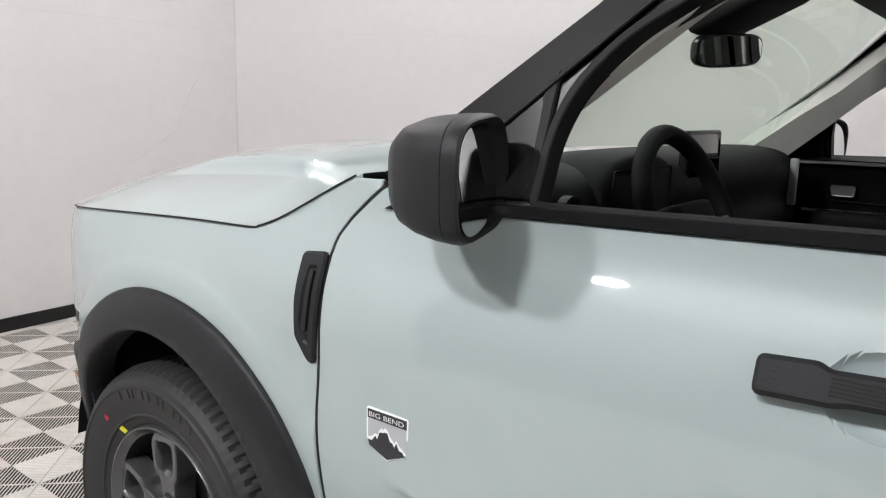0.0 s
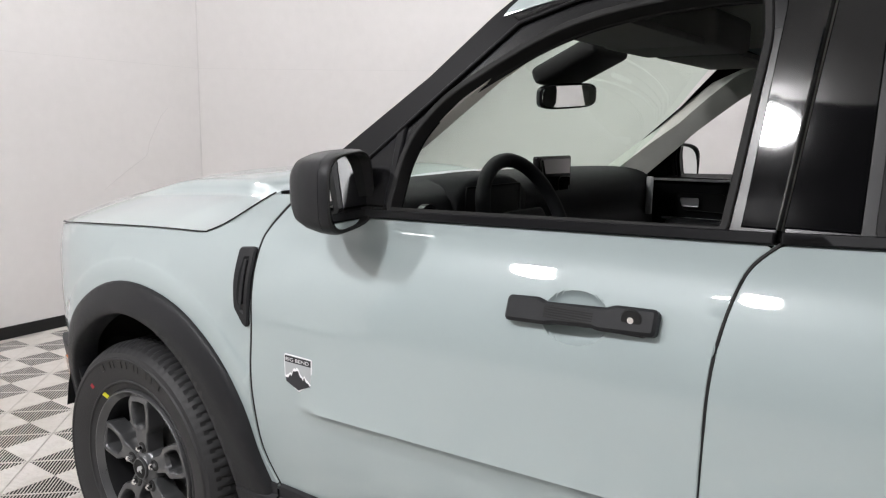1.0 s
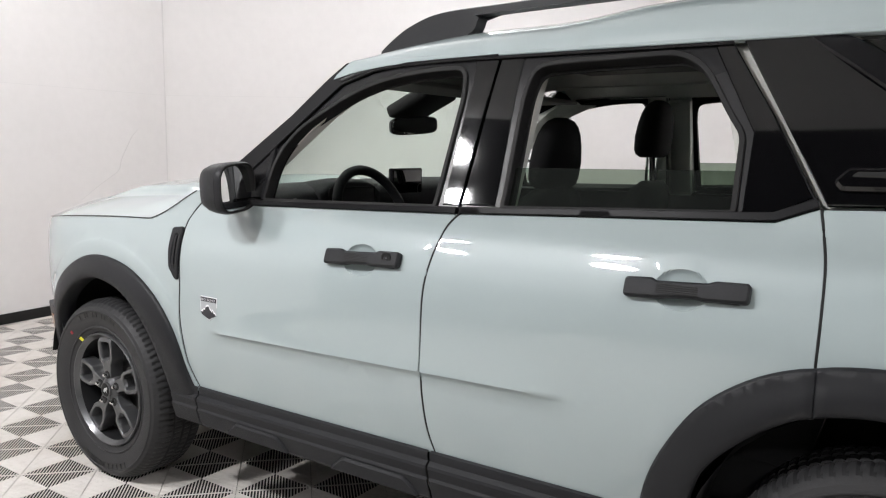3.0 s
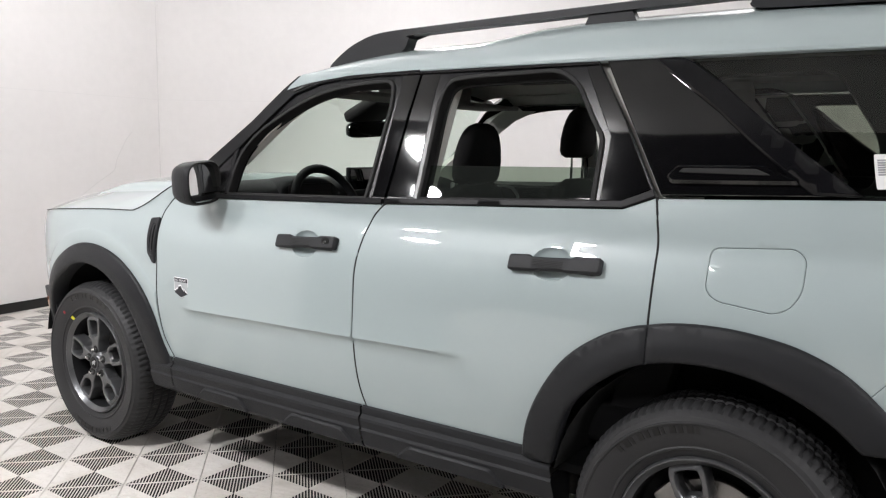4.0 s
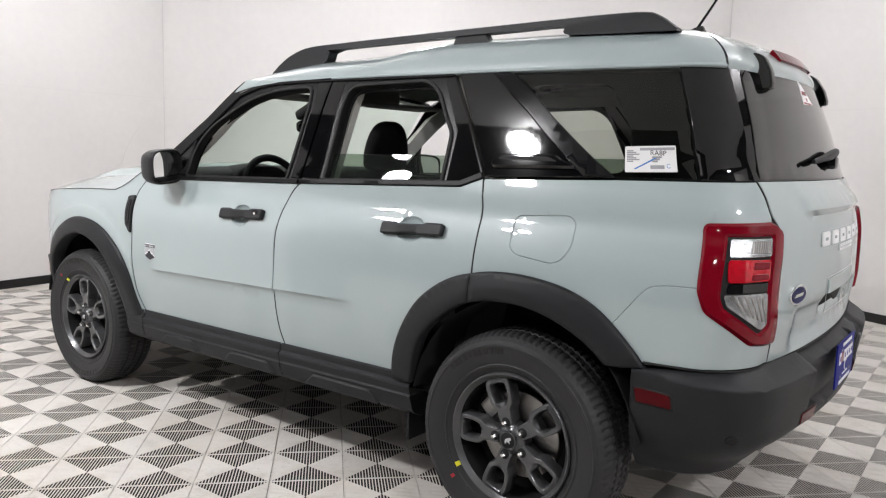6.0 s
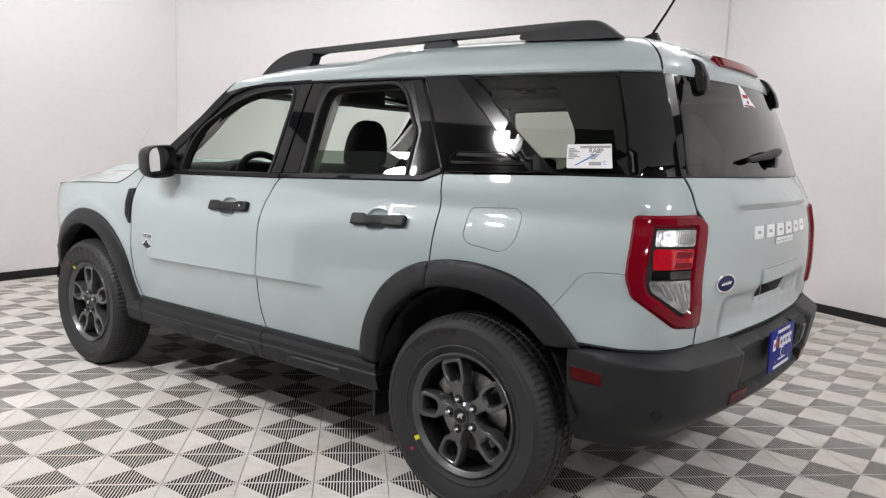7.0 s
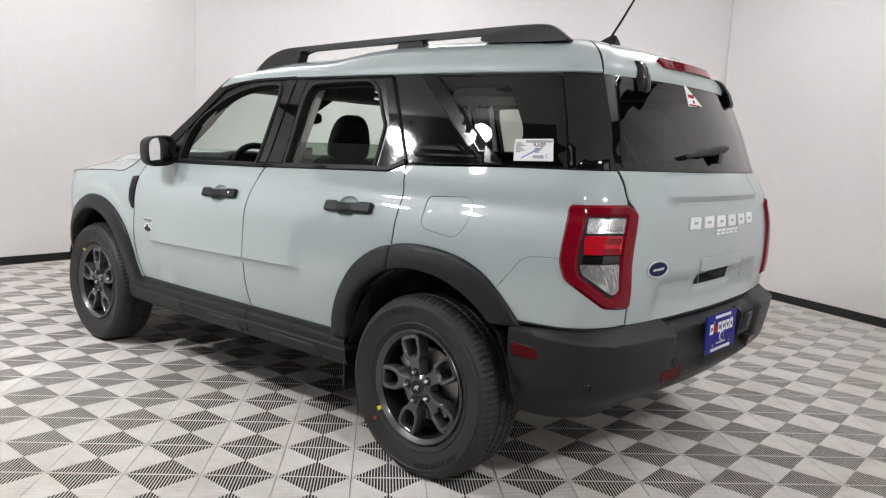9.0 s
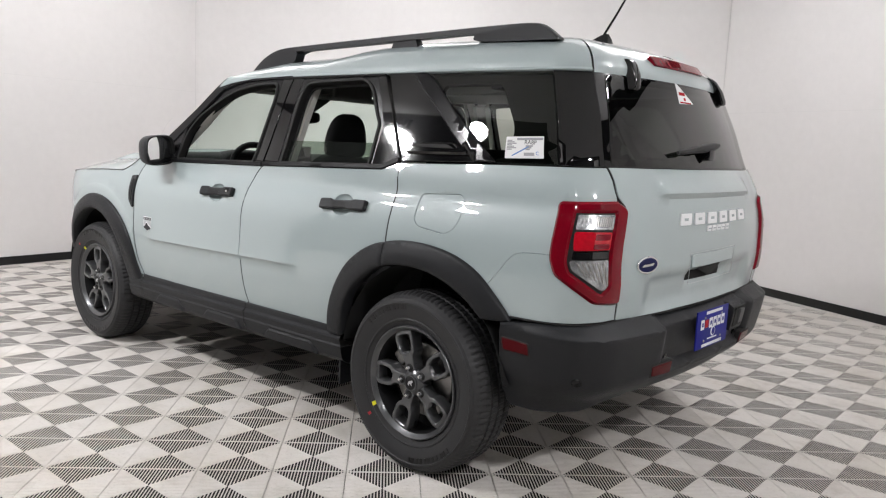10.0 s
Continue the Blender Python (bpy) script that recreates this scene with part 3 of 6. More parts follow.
SAIL = rounded([(2.255, 1.590), (2.42, 1.593), (2.495, 1.562), (2.962, 1.224), (2.484, 1.209), (2.37, 1.40)], [0.0, 0.03, 0.05, 0.005, 0.005, 0.0])
QGLASS = [(2.50, 1.566), (3.221, 1.569), (3.236, 1.230), (2.960, 1.226)]
DPILLAR = [(3.224, 1.57), (3.374, 1.574), (3.404, 1.234), (3.240, 1.231)]


def flank(side):
    """Every panel of one flank; side is 1 for the driver's side, -1 for the other."""
    def put(name, material, outline, parent=CAR, label="", angle=40, **kw):
        bm = sheet(outline, **kw)
        return part(name, bm if side > 0 else mirrored(bm), material, parent, label, angle=angle)
    st = 0.035 if side > 0 else 0.07
    def brow(u, z):
        r = math.hypot(u - 0.045, z - 0.37)
        return 0.005 * (1 - ramp(r, 0.578, 0.592))
    ring = [(0.045 + r * math.cos(t), 0.37 + r * math.sin(t)) for r in (0.55, 0.576, 0.585, 0.594) for t in [math.pi * k / 60 for k in range(61)]]
    put("front_fender", PAINT, FENDER, step=st, shape=brow, extra=ring)
    put("front_door", PAINT, DOOR_F, step=st, shape=door_shape, extra=CREASE_PTS + DENT_PTS + SHOULDER)
    door_f = bpy.data.objects["front_door" if side > 0 else "front_door.001"]
    put("rear_door", PAINT, DOOR_R, step=st, shape=door_shape, extra=CREASE_PTS + DENT_PTS + SHOULDER)
    door_r = bpy.data.objects["rear_door" if side > 0 else "rear_door.001"]
    put("quarter_panel", PAINT, QUARTER, holes=[FUEL], step=st, extra=[p for p in SHOULDER if p[0] < 3.2])
    put("lower_quarter_panel", PAINT, QUARTER_LOW, step=st, gap=0.0009)
    put("fuel_flap", PAINT, FUEL, step=st, extra=SHOULDER, off=-0.0012, gap=0.0012)
    put("window_pillar", PILLAR, APILLAR, step=st, off=0.002, depth=0.07, label="satin black windscreen pillar")
    put("window_frame", FRAME, FRAME_F, parent=door_f, holes=[WIN_F], step=st, off=-0.004, depth=0.04, label="black window frame")
    put("window_frame", FRAME, FRAME_R, parent=door_r, holes=[WIN_R], step=st, off=-0.004, depth=0.04, label="black window frame")
    put("sail_panel", GLOSS, SAIL, step=st, off=0.0, label="gloss black slanted pillar panel")
    put("quarter_glass", TINT, QGLASS, step=st, off=-0.006, depth=0.004, label="dark tinted rear side glass")
    put("rear_pillar", GLOSS, DPILLAR, step=0.03, off=-0.004, gap=0.0012, label="gloss black rear pillar")
    put("slanted_trim", TRIM_BLACK, rounded([(2.405, 1.568), (2.47, 1.572), (2.505, 1.556), (2.965, 1.225), (2.858, 1.225)], [0.0, 0.02, 0.03, 0.0, 0.0], 4), step=0.03, off=0.012, depth=0.012, lip=0.005, shape=lambda u, z: -0.010 * ramp(z, 1.47, 1.57), label="satin black raised diagonal trim")
    put("roof_seal", SATIN, [(1.06, 1.523), (1.15, 1.546), (1.30, 1.5615), (1.45, 1.567), (2.25, 1.569), (2.25, 1.558), (1.45, 1.556), (1.30, 1.550), (1.15, 1.533), (1.08, 1.510)], step=0.03, off=0.005, label="black drip rail over the doors")
    put("belt_strip", PILLAR, [(0.60, 1.112), (0.87, 1.123), (1.603, 1.141), (1.604, 1.161), (0.87, 1.143), (0.66, 1.138)], parent=door_f, step=0.03, off=0.007, depth=0.02, label="black belt moulding")
    put("belt_strip", PILLAR, [(1.610, 1.142), (2.392, 1.170), (2.474, 1.203), (2.467, 1.226), (2.384, 1.192), (1.610, 1.162)], parent=door_r, step=0.03, off=0.007, depth=0.02, label="black belt moulding")
    put("inner_seal", SEAL, [(0.66, 1.12), (1.53, 1.145), (2.30, 1.17), (2.30, 1.192), (1.53, 1.168), (0.92, 1.148)], step=0.04, off=-0.02, depth=0.03)
    for win, dr in ((WIN_F, door_f), (WIN_R, door_r)):
        put("window_seal", SEAL, shrink(win, -0.006), parent=dr, holes=[shrink(win, 0.003)], step=0.03, off=0.003, depth=0.035, gap=0.0, label="black rubber window channel")
        put("inner_flange", SEAL, shrink(win, -0.02), parent=dr, holes=[[(u + (0.016 if u > 1.5 and win is WIN_F or u > 2.0 else -0.022 * (1 - ramp(u, 0.87, 1.0))), z) for u, z in shrink(win, 0.004 if win is WIN_F else 0.011)]], step=0.03, off=-0.032, depth=0.008, gap=0.0)
    put("pillar_cover", GLOSS, [(1.552, 1.166), (1.566, 1.50), (1.56, 1.574), (1.632, 1.576), (1.602, 1.166)], parent=door_f, step=0.03, off=-0.0015, gap=0.001, label="gloss black pillar cover")
    put("pillar_cover", GLOSS, [(1.612, 1.169), (1.643, 1.576), (1.712, 1.577), (1.708, 1.50), (1.712, 1.169)], parent=door_r, step=0.03, off=-0.0015, gap=0.001, label="gloss black pillar cover")
    put("pillar_cover", GLOSS, [(2.322, 1.19), (2.322, 1.36), (2.22, 1.54), (2.2, 1.578), (2.236, 1.58), (2.355, 1.40), (2.455, 1.225), (2.39, 1.192)], parent=door_r, step=0.03, off=-0.0015, gap=0.001, label="gloss black pillar cover")
    put("mirror_triangle", FRAME, [(0.70, 1.148), (0.838, 1.300), (0.852, 1.292), (0.852, 1.150)], parent=door_f, step=0.03, off=0.001, gap=0.0, lip=0.003, label="black triangular trim behind the mirror")
    put("corner_post", PILLAR, [(0.846, 1.308), (0.862, 1.322), (0.861, 1.15), (0.854, 1.15)], parent=door_f, step=0.03, off=0.003, gap=0.0, lip=0.003)
    for line in (SEAM_F, SEAM_M, SEAM_R):
        pts = [skin(u, z, -0.0035) for u, z in line]
        part("door_seal", tube([(x, y * side, z) for x, y, z in pts], 0.0042, 6), SEAL, CAR)
    part("pillar_bead", tube([(x, y * side, z) for x, y, z in [skin(u, z, 0.003) for u, z in ((0.68, 1.152), (0.80, 1.2555), (0.95, 1.388), (1.085, 1.5065), (1.20, 1.5425), (1.32, 1.5605), (1.63, 1.569))]], 0.0035, 8), PILLAR, CAR)
    # cladding
    def slope_r(u, z):
        return -0.016 * ramp(math.hypot(u - 2.66, z - 0.37), 0.475, 0.55)

    def slope_f(u, z):
        return -0.016 * ramp(math.hypot(u - 0.045, z - 0.37), 0.465, 0.535)
    put("rear_wheel_flare", PLASTIC, [p for p in ARCH_R if p[0] > 2.506] + [(2.506, 0.888)] + [p for p in ARCH_RI if p[0] > 2.506], step=0.018, angle=60, off=0.032, depth=0.06, lip=0.006, gap=0.001, shape=slope_r, label="black plastic wheel arch flare")
    put("rear_door_flare", PLASTIC, [(2.502, 0.887)] + [p for p in ARCH_R if p[0] < 2.502] + [p for p in ARCH_RI if p[0] < 2.502] + [(2.502, 0.799)], parent=door_r, step=0.018, angle=60, off=0.032, depth=0.06, lip=0.006, gap=0.001, shape=slope_r, label="black plastic wheel arch flare")
    put("front_wheel_flare", PLASTIC, ARCH_F + ARCH_FI, step=0.018, angle=60, off=0.032, depth=0.07, lip=0.006, gap=0.001, shape=slope_f, label="black plastic wheel arch flare")

    def sill(name, u0, u1, lean, label=""):
        bm = bmesh.new()
        prof = ((0.470, -0.03), (0.478, 0.002), (0.476, 0.010), (0.468, 0.014), (0.455, 0.017), (0.449, 0.032), (0.442, 0.036), (0.418, 0.038), (0.411, 0.044), (0.362, 0.046), (0.350, 0.040), (0.322, 0.010), (0.312, -0.03))
        k = max(2, int((u1 - u0) / 0.06))
        rings(bm, [[skin(u0 + (u1 - u0) * i / k + lean * (0.45 - z), z + 0.008 * ramp(u0 + (u1 - u0) * i / k, 0.6, 2.0), o) for i in range(k + 1)] for z, o in prof], closed=False, cap=False)
        part(name, bm if side > 0 else mirrored(bm), PLASTIC, CAR, label, angle=20)
    sill("front_sill_cladding", 0.572, 1.551, 0.15, "black plastic sill cladding")
    sill("rear_sill_cladding", 1.558, 2.24, 0.15, "black plastic sill cladding")
    sill("fender_sill_cladding", 0.43, 0.566, 0.15)
    for a, b in ((0.72, 1.02), (1.19, 1.53), (1.70, 2.10)):
        put("rail_step", PLASTIC, rounded([(a, 0.358), (a + 0.06, 0.407), (b - 0.05, 0.407), (b, 0.358)], 0.012), step=0.04, off=0.053, depth=0.02, lip=0.006)
    # inner shells that close the gaps
    put("inner_shell", VOID, [(-0.58, 0.98), (0.3, 1.04), (0.53, 1.09), (0.53, 0.46), (0.45, 0.62), (0.36, 0.74), (0.25, 0.81), (0.08, 0.85), (-0.07, 0.83), (-0.2, 0.76), (-0.30, 0.64), (-0.58, 0.62)], step=0.07, off=-0.016, depth=0.002)
    put("inner_shell", VOID, [(0.50, 1.10), (1.55, 1.125), (2.40, 1.155), (2.95, 1.21), (3.40, 1.22), (3.45, 1.10), (3.52, 0.72), (3.11, 0.70), (2.97, 0.775), (2.85, 0.84), (2.63, 0.875), (2.47, 0.85), (2.29, 0.75), (2.21, 0.62), (2.18, 0.465), (0.53, 0.44), (0.50, 0.8)], step=0.07, off=-0.018, depth=0.002)
    put("inner_pillar", LINER, [(1.54, 1.14), (1.555, 1.58), (1.735, 1.58), (1.73, 1.16)], step=0.07, off=-0.03, depth=0.03)
    put("inner_pillar", LINER, [(1.63, 1.16), (1.65, 1.555), (1.747, 1.555), (1.727, 1.16)], step=0.07, off=-0.062, depth=0.03)
    put("inner_pillar", LINER, [(2.32, 1.2), (2.20, 1.575), (2.48, 1.575), (2.60, 1.40), (2.72, 1.22)], step=0.07, off=-0.03, depth=0.03)


flank(1)
flank(-1)


def tail_part(name, material, outline, parent=CAR, label="", angle=40, **kw):
    return part(name, sheet(outline, **kw), material, parent, label, angle=angle)


def both(half):
    """An outline over the whole tail from its driver's half."""
    return half + [(2 * MID - u, z) for u, z in reversed(half)]


def gate_shape(u, z):
    """Pressed ledges and hollows of the tailgate."""
    a = abs(u - MID)
    d = 0.017 * ramp(z, 1.126, 1.134) * (1 - ramp(z, 1.15, 1.22)) * (1 - ramp(a, 0.42, 0.5))
    d -= 0.020 * ramp(z, 0.86, 0.82) * ramp(z, 0.70, 0.75) * (1 - ramp(a, 0.42, 0.52))
    d -= 0.022 * ramp(z, 0.90, 0.87) * ramp(z, 0.775, 0.80) * (1 - ramp(a, 0.165, 0.19))
    return d


GATE_PTS = [(MID - 0.54 + 0.027 * i, z) for i in range(41) for z in (0.735, 0.76, 0.80, 0.82, 0.835, 0.86, 0.88, 0.90, 0.92, 0.94, 1.122, 1.13, 1.138, 1.15, 1.18)]
GATE = tail_part("tailgate", PAINT, both([(3.410, 1.232), (3.428, 1.184), (3.437, 1.129), (3.479, 1.085), (3.495, 0.946), (3.513, 0.77), (3.517, 0.70), (3.60, 0.695), (3.90, 0.70)]), step=0.035, shape=gate_shape, extra=GATE_PTS)
tail_part("rear_glass", TINT_REAR, both([(3.417, 1.562), (3.430, 1.238)]), step=0.04, off=-0.004, depth=0.004, parent=GATE, label="dark tinted rear window")
tail_part("glass_border", GLOSS, both([(3.374, 1.568), (3.404, 1.235)]), holes=[both([(3.43, 1.548), (3.45, 1.262)])], step=0.04, off=-0.0065, depth=0.02, gap=0.0012, parent=GATE, label="black printed window border")
for sgn in (1, -1):
    pts = [skin(u, z, -0.0035) for u, z in spline([(3.408, 1.231), (3.426, 1.184), (3.434, 1.129), (3.470, 1.098)], 4)]
    part("gate_seal", tube([(x, y * sgn, z) for x, y, z in pts], 0.0042, 6), SEAL, CAR)
    pts = [skin(u, z, -0.0035) for u, z in ((3.510, 0.768), (3.515, 0.705))]
    part("gate_seal", tube([(x, y * sgn, z) for x, y, z in pts], 0.0042, 6), SEAL, CAR)
tail_part("inner_tail", VOID, both([(3.45, 1.22), (3.52, 0.72)]), step=0.07, off=-0.035, depth=0.002)


# ---- roof ----
ROOF_H = curve([(0.9, 0.0), (1.04, 0.004), (1.12, 0.026), (1.2, 0.05), (1.3, 0.068), (1.45, 0.085), (1.75, 0.095), (2.0, 0.128), (2.2, 0.138), (2.9, 0.135), (3.4, 0.115)])


def roof(u, s, off=0.0):
    """The roof from its edge (s = 0) to its spine (s = 1)."""
    if off:
        p, a, b = Vector(roof(u, s)), Vector(roof(u + 0.004, s)), Vector(roof(u, s + 0.004))
        return tuple(p + off * (a - p).cross(b - p).normalized())
    e = Vector(skin(u, 1.578))
    q = Vector((max(1.30, min(2.6, e.x)), 0, 1.578))
    if u < 1.3:
        q.x = 1.30 - (1.3 - u) * 1.2
    g = max(0.0, s)
    p = e.lerp(q, g)
    r = 1 - min(g, 1.0)
    z = 1.578 + ROOF_H(p.x) * (1 - r**5) ** 0.6 + 0.032 * (1 - r * r)
    return (p.x, p.y, z)


def roof_grid(u0, u1, nu, flip, smax=1.0):
    bm = bmesh.new()
    ss = [0.0, 0.006, 0.015, 0.03, 0.05, 0.08, 0.12, 0.17, 0.24, 0.34, 0.46, 0.6, 0.8, smax]
    lead = 0.05 if u0 < 2 else 0.0
    loops = [[roof(u0 + lead * (1 - ramp(s, 0.0, 0.12)) + (u1 - u0 - lead * (1 - ramp(s, 0.0, 0.12))) * i / nu, s) for i in range(nu + 1)] for s in ss]
    if flip:
        loops = [[(x, -y, z) for x, y, z in loop] for loop in loops]
    rings(bm, loops, closed=False, cap=False)
    return bm


bm = roof_grid(1.05, 3.366, 90, False)
b2 = roof_grid(1.05, 3.366, 90, True)
tmp = bpy.data.meshes.new("t")
b2.to_mesh(tmp)
bm.from_mesh(tmp)
b2.free()
bmesh.ops.remove_doubles(bm, verts=bm.verts, dist=0.0005)
part("roof", bm, PAINT, CAR, angle=60)
bm = roof_grid(3.374, 2 * MID - 3.374, 60, False, 0.999)
low = [e for e in bm.edges if e.is_boundary and all(v.co.z < 1.5785 for v in e.verts)]
ext = bmesh.ops.extrude_edge_only(bm, edges=low)
for v in [g for g in ext["geom"] if isinstance(g, bmesh.types.BMVert)]:
    v.co.z = 1.564
part("roof_spoiler", bm, PAINT, GATE, angle=60)
ROOF_LOW = curve([(1.04, 1.522), (1.15, 1.545), (1.3, 1.560), (1.45, 1.566), (2.2, 1.568), (3.4, 1.567)])
for sgn in (1, -1):
    bm = bmesh.new()
    rings(bm, [[(p[0], p[1] * sgn, p[2]) for p in [skin(u, 1.580 + (ROOF_LOW(u) - 1.580) * f, o) for u in [1.10 - 0.055 * f + (2.266 + 0.055 * f) * i / 70 for i in range(71)]]] for f, o in ((0.0, 0.001), (0.15, 0.004), (0.8, 0.006), (1.0, 0.004), (1.0, -0.01))], closed=False, cap=False)
    part("roof_edge", bm, PAINT, CAR)

# ---- bonnet, windscreen, cowl, nose ----
HOOD_Z = curve([(-0.9, 0.92)] + HOOD_LINE + HOOD_RISE)


def hood_edge(x):
    z = HOOD_Z(x)
    return max(0.02, PLAN(x) - INSET(z) - 0.0035), z


def hood_z(x, y):
    e, z = hood_edge(x)
    r = abs(y) / e
    nose = ramp(x, -0.86, -0.56)
    dome = 0.030 * ramp(abs(y), 0.625, 0.565) * ramp(x, -0.5, -0.2) * (1 - 0.75 * ramp(x, 0.05, 0.30))
    return z + 0.112 * (1 - r**2.7) * nose * (1 - 0.97 * ramp(x, 0.10, 0.46)) + dome * (1 - ramp(r, 0.85, 1.0))


bm = bmesh.new()
loops = []
for i in range(61):
    x = -0.84 + 1.38 * i / 60
    e, z = hood_edge(x)
    ys = [-1, -0.992, -0.97, -0.93, -0.88, -0.82, -0.76] + [-0.632 / e, -0.625 / e, -0.61 / e, -0.595 / e, -0.58 / e, -0.565 / e, -0.555 / e] * (e > 0.72) + [-0.74 + 0.02 * k for k in range(7)] * (e <= 0.72) + [-0.50, -0.38, -0.28, -0.15, 0]
    ys = ys + [-k for k in ys[-2::-1]]
    row = [(x, k * e, hood_z(x, k * e)) for k in ys]
    row = [(x, -e, z - 0.014)] + row + [(x, e, z - 0.014)]
    loops.append(row)
rings(bm, loops, closed=False, cap=False)
BON = part("bonnet", bm, PAINT, CAR, angle=50)
for sgn in (1, -1):
    line = [skin(u, z + 0.001, 0.0006) for u, z in spline(HOOD_LINE[1:] + HOOD_RISE, 4)]
    part("bonnet_seal", tube([(x, y * sgn, z) for x, y, z in line], 0.002, 6), SEAL, BON)

bm = bmesh.new()
loops = []
for i in range(15):
    t = i / 14
    row = []
    for k in range(-10, 11):
        s = k / 10
        lo = Vector((0.44 + 0.25 * s * s, 0.745 * s, 1.155 + 0.02 * (1 - s * s)))
        hi = Vector((0.985 + 0.075 * s * s, 0.64 * s, 1.612 - 0.04 * s * s))
        p = lo.lerp(hi, t)
        n = Vector((-0.7, 0, 0.7)) * 0.035 * (1 - s * s) * math.sin(math.pi * t)
        row.append(p + n)
    loops.append(row)
rings(bm, loops, closed=False, cap=False)
ws = part("windscreen", bm, SCREEN_GLASS, CAR, "clear greenish windscreen")
ws.visible_shadow = False
bm = bmesh.new()
loops = []
for i in range(25):
    s = -1 + 2 * i / 24
    loops.append([(0.50 + 0.16 * s * s - 0.06, 0.80 * s, 1.128), (0.35 + 0.16 * s * s, 0.83 * s, 1.118), (0.36 + 0.16 * s * s, 0.83 * s, 1.135), (0.50 + 0.14 * s * s - 0.06, 0.78 * s, 1.16)])
rings(bm, loops)
part("cowl", bm, SEAL, CAR, "black cowl panel")
# header strip between windscreen and roof
bm = bmesh.new()
loops = []
for i in range(21):
    s = -1 + i / 10
    x = 0.985 + 0.05 * s * s
    loops.append([(x - 0.015, 0.655 * s, 1.592 - 0.04 * s * s), (x + 0.03, 0.66 * s, 1.604 - 0.04 * s * s), (x + 0.06, 0.655 * s, 1.58 - 0.04 * s * s), (x, 0.65 * s, 1.575 - 0.04 * s * s)])
rings(bm, loops)
part("screen_header", bm, SATIN, CAR)

# front bumper and nose, closed right round
bm = bmesh.new()
loops = []
for z, dx in ((0.30, 0.06), (0.42, 0.0), (0.56, -0.02), (0.62, 0.0)):
    row = [(-0.36, -PLAN(-0.36) + 0.02 + dx * 0.3, z)]
    for k in range(-12, 13):
        a = k / 12
        row.append((-0.90 + 0.50 * abs(a) ** 2.6 + dx, 0.84 * a, z))
    row.append((-0.36, PLAN(-0.36) - 0.02, z))
    loops.append(row)
rings(bm, loops, closed=False, cap=False)
part("front_bumper", bm, PLASTIC, CAR, "black plastic front bumper")
bm = bmesh.new()
loops = []
for z, dx in ((0.62, 0.03), (0.8, 0.0), (0.95, 0.03), (0.99, 0.07)):
    loops.append([(-0.86 + 0.36 * abs(k / 12) ** 3 + dx, 0.75 * k / 12, z) for k in range(-12, 13)])
rings(bm, loops, closed=False, cap=False)
part("grille", bm, GLOSS, CAR, "black front grille panel")

# ---- rear bumper ----
def bumper_off(u, z):
    v = min(u, 2 * MID - u)
    d = 0.012 + (0.018 + 0.047 * ramp(v, 3.10, 3.55)) * ramp(z, 0.698, 0.658)
    d -= (0.02 + 0.05 * ramp(v, 3.15, 3.5)) * ramp(z, 0.50, 0.38)
    d -= 0.034 * ramp(z, 0.715, 0.70) * ramp(z, 0.50, 0.525) * (1 - ramp(abs(u - MID), 0.375, 0.425))
    return d


BUMP_PTS = [(3.08 + 0.035 * i, z) for i in range(63) for z in (0.40, 0.43, 0.46, 0.49, 0.505, 0.515, 0.525, 0.54, 0.60, 0.645, 0.657, 0.664, 0.675, 0.686)] + [(MID + sg * k, 0.52 + 0.02 * j) for sg in (1, -1) for k in (0.37, 0.385, 0.40, 0.415, 0.43) for j in range(9)]
BUMPER = tail_part("rear_bumper", PLASTIC, [(3.075, 0.672), (3.20, 0.684), (3.40, 0.694), (3.60, 0.698), (2 * MID - 3.60, 0.698), (2 * MID - 3.40, 0.694), (2 * MID - 3.20, 0.684), (2 * MID - 3.075, 0.672), (2 * MID - 3.06, 0.55), (2 * MID - 3.10, 0.36), (2 * MID - 3.40, 0.365), (2 * MID - 3.65, 0.40), (3.65, 0.40), (3.40, 0.365), (3.13, 0.36), (3.10, 0.42), (3.085, 0.55)], step=0.04, shape=bumper_off, extra=BUMP_PTS, depth=0.10, lip=0.006, label="black plastic rear bumper", angle=30)
part("bumper_seal", tube([skin(3.10 + (2 * MID - 6.20) * i / 60, 0.6935 + 0.005 * ramp(min(i, 60 - i), 0, 12), 0.002) for i in range(61)], 0.004, 6), SEAL, BUMPER)
# underbody and wheel housings
for x0 in (0.0, 2.67):
    for sgn in (1, -1):
        bm = bmesh.new()
        loops = []
        for y in (0.89, 0.80, 0.60):
            loops.append([(x0 + 0.43 * math.cos(t), -sgn * y, 0.37 + 0.45 * math.sin(t)) for t in [math.pi * k / 20 for k in range(1, 20)]])
        rings(bm, loops, closed=False, cap=False)
        bm.faces.new([v for v in bm.verts if abs(abs(v.co.y) - 0.60) < 1e-5])
        part("wheel_housing", bm, VOID, CAR)
for lo, hi in (((-0.75, -0.5, 0.26), (3.1, 0.5, 0.40)), ((0.42, -0.72, 0.30), (2.24, 0.72, 0.42)), ((-0.75, -0.62, 0.40), (0.44, 0.62, 0.95)), ((2.2, -0.58, 0.40), (3.30, 0.58, 0.86))):
    bm = bmesh.new()
    box(bm, lo, hi)
    part("underbody", bm, VOID, CAR)


